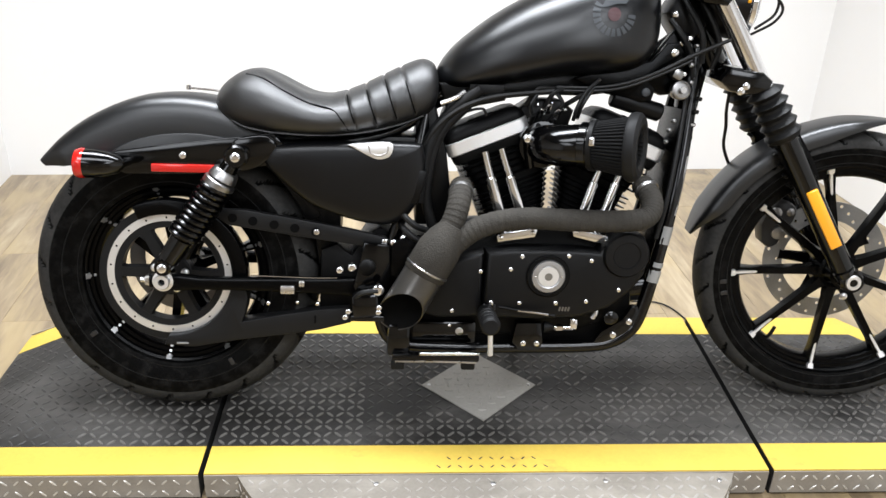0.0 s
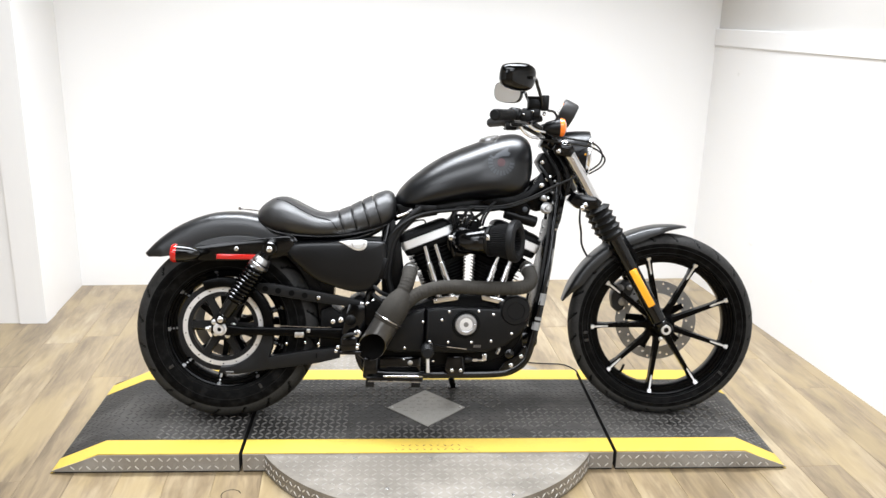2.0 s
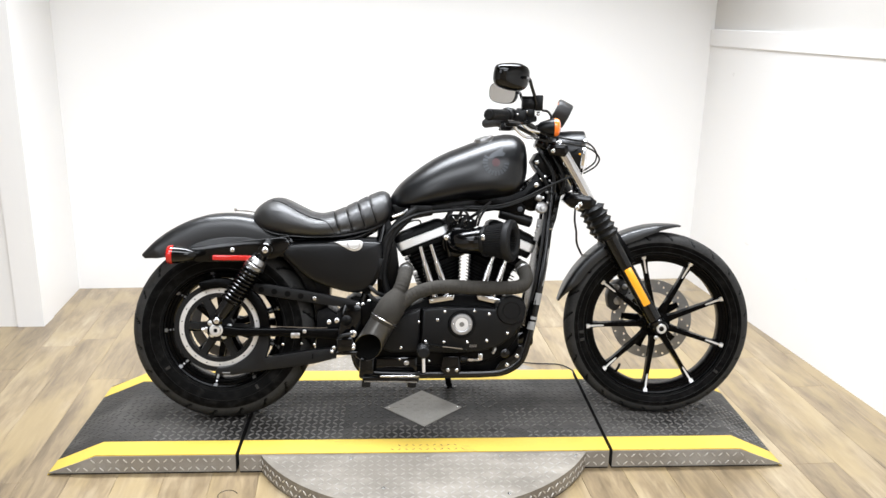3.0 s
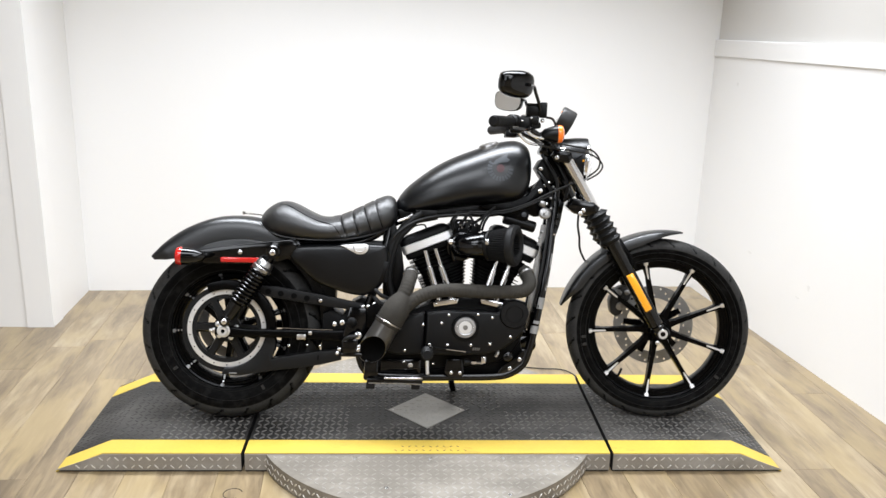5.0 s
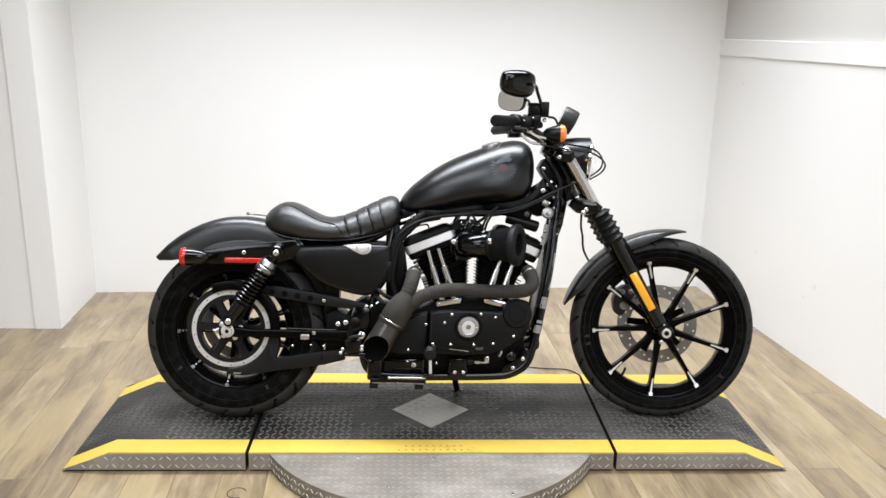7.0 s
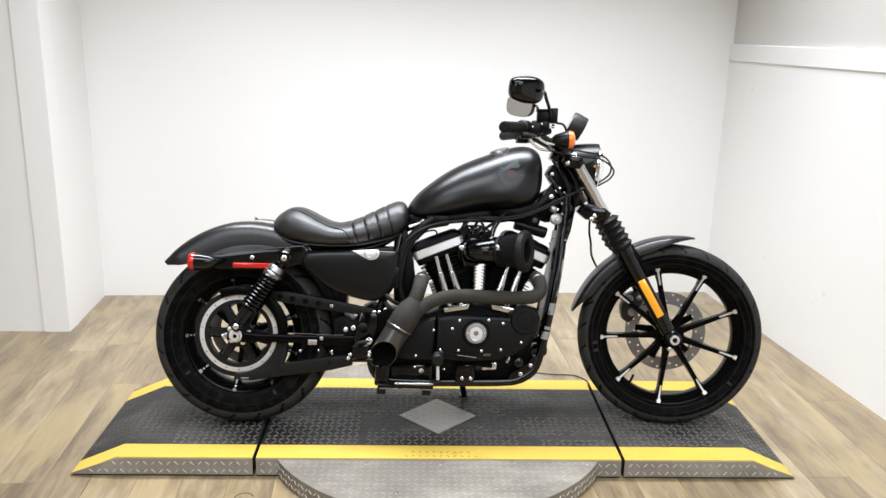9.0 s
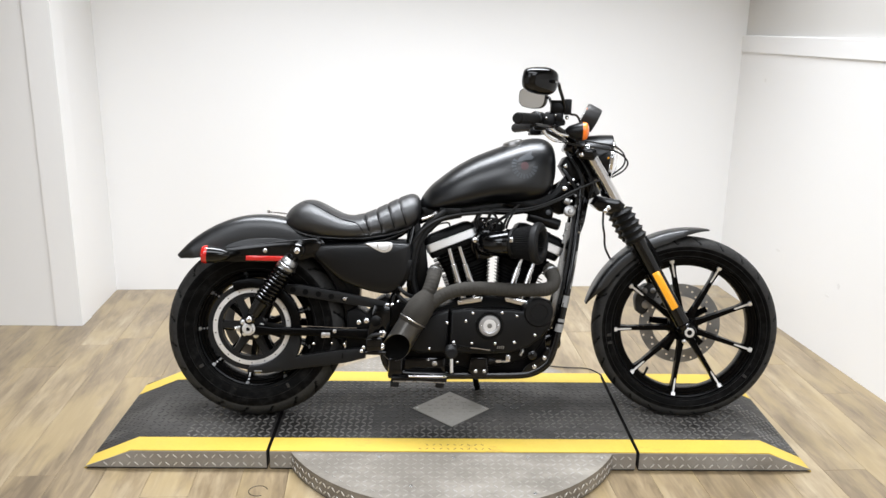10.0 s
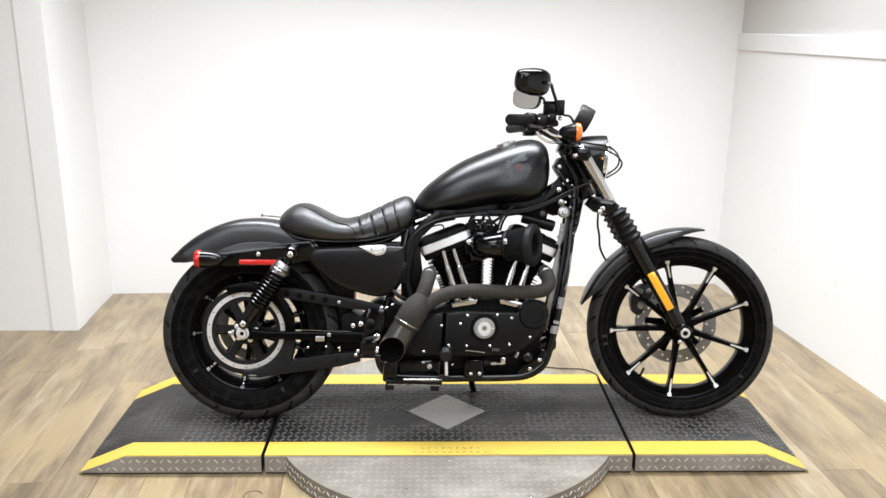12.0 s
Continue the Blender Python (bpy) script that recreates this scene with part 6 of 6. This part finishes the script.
# ---------------------------------------------------------------- front end
fork_at = lambda z, y: Vector((0.757 - (z - 0.333) * 0.606, y, z))
for s in (-1, 1):
    form = SHAPE
    y = s * 0.095
    bp("fork_tube", rod(fork_at(0.70, y), fork_at(0.965, y), 0.0205, 0.0205, 28, 0.002), "chrome", None, "polished chrome fork tube", True)
    a, b = fork_at(0.757, y), fork_at(0.652, y)
    d = (b - a)
    prof = [(0.024, 0.0)]
    for k in range(5):
        h = d.length * k / 5
        prof += [(0.029 + 0.001 * k, h + d.length * 0.03), (0.040, h + d.length * 0.10), (0.030 + 0.001 * k, h + d.length * 0.185)]
    prof += [(0.033, d.length), (0.026, d.length + 0.004)]
    bp("fork_gaiter", lathe(prof, a, d, 32, False), "rubber", None, "ribbed rubber fork gaiter", True, 25)
    sl = bp("fork_slider", joined(rod(fork_at(0.668, y), fork_at(0.36, y), 0.0265, 0.0245, 28, 0.002), rod(fork_at(0.36, y), fork_at(0.325, y) + Vector((0.0, 0, 0)), 0.0245, 0.019, 24, 0.004), rod(FA + Vector((0, y - 0.02, 0)), FA + Vector((0, y + 0.02, 0)), 0.026, 0.026, 28, 0.004)), "gloss", None, "gloss black fork slider", True)
    ra, rb_ = fork_at(0.543, y), fork_at(0.417, y)
    rc = (ra + rb_) / 2
    bm = box((0, s * 0.0285, 0), (0.026, 0.009, (ra - rb_).length), 0.0035)
    bm.transform(Matrix.Translation(rc) @ Matrix.Rotation(-math.atan(0.606), 4, "Y"))
    bp("reflector", bm, "amber", sl, "long amber side reflector", True)
    bp("pinch_bolt", bolt(fork_at(0.305, y) + Vector((-0.028, s * 0.020, -0.004)), (0, s, 0), 0.009, 0.008), "steel", sl, "", True)
    # fender bracket with its ribbed edge
    fb = bp("fender_bracket", slab([(0.575, 0.655), (0.60, 0.665), (0.645, 0.60), (0.665, 0.56), (0.64, 0.55), (0.60, 0.60)], s * 0.066 - 0.004, s * 0.066 + 0.004, 0.002), "powder", None, "", True)
    for k in range(6):
        q = fork_at(0.635 - 0.022 * k, s * 0.078)
        bp("bracket_rib", box((q.x - 0.030, q.y, q.z - 0.004), (0.014, 0.012, 0.008), 0.002, (0, 30, 0), 1), "plastic", fb, "", True)
    # front turn signal on its bar mount
    form = SHAPE
    ts = bp("front_turn_signal", lathe([(0.008, -0.055), (0.018, -0.045), (0.026, -0.02), (0.030, 0.0)], (0.343, s * 0.205, 1.022), (1, 0, 0.03), 28, False), "denim", None, "black bullet turn signal with amber lens", True)
    bp("lens", lathe([(0.030, 0), (0.0305, 0.006), (0.027, 0.015), (0.014, 0.021)], (0.3435, s * 0.205, 1.022), (1, 0, 0.03), 28, False), "signal", ts, "orange signal lens", True)
    bp("stalk", rod((0.322, s * 0.205, 0.998), (0.318, s * 0.20, 1.035), 0.009, seg=12), "chrome", ts, "", True)
    # grip, controls, lever
    form = BAR_ENDS
    gr = bp("grip", rod((0.138, s * 0.374, 1.052), (0.196, s * 0.270, 1.056), 0.0185, 0.0185, 24, 0.004), "rubber", None, "black rubber handlebar grip", True)
    bp("grip_end", rod((0.136, s * 0.378, 1.052), (0.140, s * 0.370, 1.052), 0.0165, 0.0185, 24, 0.002), "rubber", gr, "", True)
    sw = bp("switch_housing", joined(rod((0.194, s * 0.272, 1.056), (0.216, s * 0.238, 1.056), 0.026, 0.025, 20, 0.006), box((0.215, s * 0.245, 1.035), (0.045, 0.04, 0.03), 0.008)), "plastic", None, "black switch housing", True)
    for k in range(2):
        bp("switch", box((0.196 + 0.014 * k, s * 0.272, 1.052 - 0.012 * k), (0.008, 0.012, 0.008), 0.002), "grey", sw, "", True)
    bp("lever", tube([(0.275, s * 0.235, 1.045), (0.262, s * 0.27, 1.035), (0.235, s * 0.33, 1.03), (0.195, s * 0.395, 1.03)], lambda f: 0.009 - 0.003 * f, 10, 5), "gloss", None, "black control lever", True)
    cl = bp("lever_clamp", box((0.252, s * 0.225, 1.060), (0.05, 0.035, 0.045), 0.008), "gloss", None, "", True)
    bp("bolt", bolt((0.262, s * 0.2455, 1.062), (0, s, 0), 0.006, 0.005), "chrome", cl, "", True)
    # mirror
    mc_ = Vector((0.201, s * 0.345, 1.171))
    nrm = Vector((-0.50, -s * 0.86, 0.10 if s < 0 else -0.03)).normalized()
    wx = Vector((0, 0, 1)).cross(nrm).normalized() * (-s)
    wz = nrm.cross(wx).normalized()
    if wz.z < 0:
        wz = -wz
    # outline: deeper at the outer end
    shape = [(-0.060, 0.010), (-0.054, 0.032), (-0.030, 0.041), (0.020, 0.044), (0.052, 0.034), (0.062, 0.012), (0.058, -0.022), (0.040, -0.040), (0.000, -0.042), (-0.042, -0.032), (-0.058, -0.014)]
    pts = [Vector((p.x, p.y, 0)) for p in curve_points([(a, b, 0) for a, b in shape + shape[:1]], 4)[:-1]]
    ring = lambda f, h: [mc_ + wx * (-s * p.x * f * (1 if s < 0 else -1) * -1) + wz * (p.y * f) + nrm * h for p in pts]
    mir = bp("mirror", loft([ring(0.97, 0.010), ring(1.0, 0.007), ring(1.0, -0.006), ring(0.93, -0.018), ring(0.75, -0.027), ring(0.4, -0.032)]), "gloss", None, "gloss black oval mirror", True, 50)
    bp("mirror_glass", loft([ring(0.93, 0.0102), ring(0.93, 0.0112)]), "mirror", mir, "silvered mirror glass", True)
    bp("mirror_stem", tube([mc_ - nrm * 0.028 + Vector((0.03, 0, 0.0)), Vector((0.262, s * 0.30, 1.170)), Vector((0.270, s * 0.285, 1.150)), Vector((0.288, s * 0.262, 1.105)), Vector((0.290, s * 0.255, 1.080))], 0.0055, 10, 5), "gloss", mir, "", True)
for s in (-1, 1):
    ctl = bp("control_housing", joined(box((0.236, s * 0.246, 1.052), (0.050, 0.046, 0.046), 0.010), box((0.268, s * 0.238, 1.064), (0.040, 0.036, 0.034), 0.008), rod((0.290, s * 0.235, 1.050), (0.262, s * 0.255, 1.040), 0.012, 0.010, 14, 0.002)), "plastic", None, "black throttle and switch housing", True)
    bp("screw", bolt((0.232, s * 0.270, 1.060), (0, s, 0), 0.0042, 0.004, 10), "chrome", ctl, "", True)
    bp("screw", bolt((0.262, s * 0.257, 1.070), (0, s, 0), 0.0042, 0.004, 10), "chrome", ctl, "", True)
bp("master_reservoir", joined(box((0.272, -0.232, 1.095), (0.055, 0.05, 0.036), 0.006), box((0.272, -0.232, 1.115), (0.060, 0.055, 0.008), 0.002)), "plastic", None, "black front brake reservoir", True)
bp("master_body", box((0.300, -0.245, 1.098), (0.024, 0.035, 0.050), 0.004), "plastic", None, "", True)
bp("reservoir_bolt", bolt((0.300, -0.235, 1.064), (0, -1, 0.2), 0.008, 0.008), "chrome", None, "", True)
form = SHAPE
bp("handlebar", tube([(0.170, -0.28, 1.0555), (0.203, -0.225, 1.054), (0.250, -0.17, 1.035), (0.305, -0.115, 1.005), (0.325, -0.06, 0.996), (0.328, 0, 0.995), (0.325, 0.06, 0.996), (0.305, 0.115, 1.005), (0.250, 0.17, 1.035), (0.203, 0.225, 1.054), (0.170, 0.28, 1.0555)], 0.0125, 16, 6), "gloss", None, "gloss black handlebar", True)
for s in (-1, 1):
    bp("riser", joined(rod((0.352, s * 0.045, 0.955), (0.326, s * 0.045, 1.000), 0.018, 0.020, 20, 0.003), rod((0.326, s * 0.045 - 0.018, 0.997), (0.326, s * 0.045 + 0.018, 0.997), 0.020, seg=20, bevel=0.003)), "gloss", None, "", True)
tc = bp("upper_triple_clamp", slab([(0.330, 0.950), (0.345, 0.975), (0.400, 0.965), (0.408, 0.945), (0.395, 0.925), (0.345, 0.930)], -0.122, 0.122, 0.006), "gloss", None, "gloss black upper fork clamp", True)
lc = bp("lower_triple_clamp", slab([(0.400, 0.772), (0.420, 0.802), (0.490, 0.792), (0.512, 0.775), (0.505, 0.752), (0.470, 0.744), (0.425, 0.750)], -0.122, 0.122, 0.008), "gloss", None, "gloss black lower fork clamp", True)
for x, z, p in ((0.352, 0.945, tc), (0.455, 0.763, lc), (0.446, 0.752, lc)):
    bp("bolt", bolt((x, -0.122, z), (0, -1, 0), 0.0095, 0.007, 14), "chrome", p, "chrome pinch bolt", True)
for s in (-1, 1):
    bp("fork_cap", rod(fork_at(0.965, s * 0.095), fork_at(0.978, s * 0.095), 0.018, 0.014, 20, 0.003), "chrome", tc, "", True)
HC = Vector((0.417, 0, 0.932))
hd = Vector((1, 0, -0.04)).normalized()
hl = bp("headlight", lathe([(0.010, -0.075), (0.042, -0.066), (0.064, -0.040), (0.074, -0.005), (0.077, 0.030), (0.077, 0.038), (0.073, 0.039), (0.070, 0.020), (0.05, -0.03), (0.01, -0.045)], HC, hd, 48), "denim", None, "black round headlight under a short visor", True)
bp("rim", lathe([(0.073, 0.040), (0.078, 0.041), (0.0785, 0.050), (0.074, 0.053), (0.071, 0.047)], HC, hd, 48), "chrome", hl, "thin chrome headlight rim", True)
bp("bowl", lathe([(0.071, 0.034), (0.056, 0.005), (0.03, -0.02), (0.012, -0.025), (0.012, -0.028), (0.03, -0.024), (0.058, 0.002), (0.073, 0.032)], HC, hd, 40), "chrome", hl, "", True)
bp("lens", lathe([(0.073, 0.042), (0.066, 0.056), (0.045, 0.068), (0.01, 0.073)], HC, hd, 40, False), "glass", hl, "clear bulging lens", True)
rings = []
for h, r, lo in ((-0.080, 0.040, 10), (-0.066, 0.066, 4), (-0.035, 0.080, 2), (0.0, 0.085, 6), (0.028, 0.087, 18), (0.044, 0.088, 34), (0.050, 0.087, 52)):
    vis = [(math.cos(a), math.sin(a)) for a in np.linspace(radians(lo), radians(180 - lo), 19)]
    o = [HC + hd * h + Vector((0, c * r, s_ * r)) for c, s_ in vis]
    inn = [HC + hd * h + Vector((0, c * (r - 0.004), s_ * (r - 0.004))) for c, s_ in reversed(vis)]
    rings.append(o + inn)
bp("visor", loft(rings), "denim", hl, "black peaked headlight visor", True, 50)
bp("marker_lamp", box((0.449, -0.079, 0.936), (0.007, 0.005, 0.007), 0.0015), "amber", hl, "", True)
sp_c, sp_d = Vector((0.370, 0, 1.083)), Vector((0.90, 0, -0.43)).normalized()
spd = bp("speedometer", lathe([(0.043, 0), (0.045, 0.003), (0.046, 0.010), (0.045, 0.046), (0.042, 0.053), (0.015, 0.056)], sp_c - sp_d * 0.012, sp_d, 40, False), "gauge", None, "round black speedometer", True)
bp("gauge_face", lathe([(0.042, 0), (0.042, 0.002)], sp_c - sp_d * 0.0145, sp_d, 36, False), "glass", spd, "", True)
bp("gauge_bracket", box((0.352, 0, 1.03), (0.03, 0.05, 0.05), 0.006, (0, 25, 0)), "plastic", spd, "", True)
# front fender
bp("front_fender", fender(FA, lambda f: 0.363 - 0.006 * math.sin(f * math.pi), 80, 168, lambda f: 0.064 * min(1, 0.42 + min(f * 0.7, 1 - f) * 5), lambda f: 0.040 * min(1, 0.12 + min(f * 0.6, 1 - f) * 5), 40), "fender", None, "satin black front fender", True)
# caliper on the far fork leg
cal = bp("brake_caliper", slab([(0.600, 0.375), (0.592, 0.42), (0.610, 0.462), (0.645, 0.478), (0.672, 0.462), (0.668, 0.43), (0.650, 0.40), (0.640, 0.372), (0.620, 0.362)], 0.040, 0.098, 0.010, 2, 2), "gauge", None, "dark grey front brake caliper", True)
for x, z, r in ((0.622, 0.452, 0.013), (0.633, 0.402, 0.015), (0.655, 0.455, 0.010)):
    bp("caliper_piston", lathe([(r, 0), (r, 0.006), (r * 0.5, 0.008)], (x, 0.040, z), (0, -1, 0), 18, False), "disc", cal, "", True)
for pts, r, mat in (([(0.228, -0.245, 1.060), (0.238, -0.245, 1.030), (0.262, -0.235, 1.012), (0.295, -0.22, 1.005)], 0.0048, "chrome"), ([(0.206, -0.255, 1.040), (0.218, -0.25, 1.012), (0.245, -0.24, 0.990), (0.275, -0.22, 0.985)], 0.0048, "chrome"), ([(0.290, -0.222, 1.006), (0.340, -0.19, 0.992), (0.40, -0.15, 0.985), (0.465, -0.12, 0.975), (0.500, -0.10, 0.945), (0.500, -0.09, 0.91), (0.470, -0.07, 0.880)], 0.0030, "cable"), ([(0.272, -0.222, 0.986), (0.33, -0.19, 0.975), (0.41, -0.15, 0.968), (0.475, -0.12, 0.955), (0.512, -0.10, 0.925), (0.505, -0.08, 0.895), (0.468, -0.06, 0.868)], 0.0030, "cable"),
                    ([(0.300, -0.24, 1.075), (0.325, -0.20, 1.07), (0.352, -0.12, 1.03), (0.372, -0.06, 0.98)], 0.004, "cable"), ([(0.450, -0.03, 0.755), (0.452, -0.02, 0.70), (0.462, 0.0, 0.66), (0.475, 0.03, 0.60), (0.53, 0.07, 0.52), (0.60, 0.075, 0.46)], 0.0038, "cable"), ([(0.255, 0.235, 1.06), (0.30, 0.20, 1.03), (0.35, 0.12, 1.0), (0.37, 0.08, 0.93)], 0.004, "cable")):
    bp("control_cable" if mat == "cable" else "braided_end", tube(pts, r, 8, 6), mat, None, "", True)
bp("horn", joined(lathe([(0.040, 0), (0.042, 0.01), (0.036, 0.03), (0.012, 0.04)], (0.0, 0.14, 0.60), (0, 1, 0), 28, False), box((0.0, 0.12, 0.60), (0.02, 0.05, 0.02), 0.003)), "gloss", None, "round black horn cover")

# ---------------------------------------------------------------- loose things on the floor
tagged(part("power_cable", tube([(0.36, 0.575, 0.004), (0.45, 0.556, 0.004), (0.53, 0.549, 0.004), (0.572, 0.51, 0.004), (0.60, 0.43, 0.004), (0.615, 0.352, 0.004)], 0.0024, 8, 6), "cable"), "thin black cable lying on the floor behind the platform", "cable")
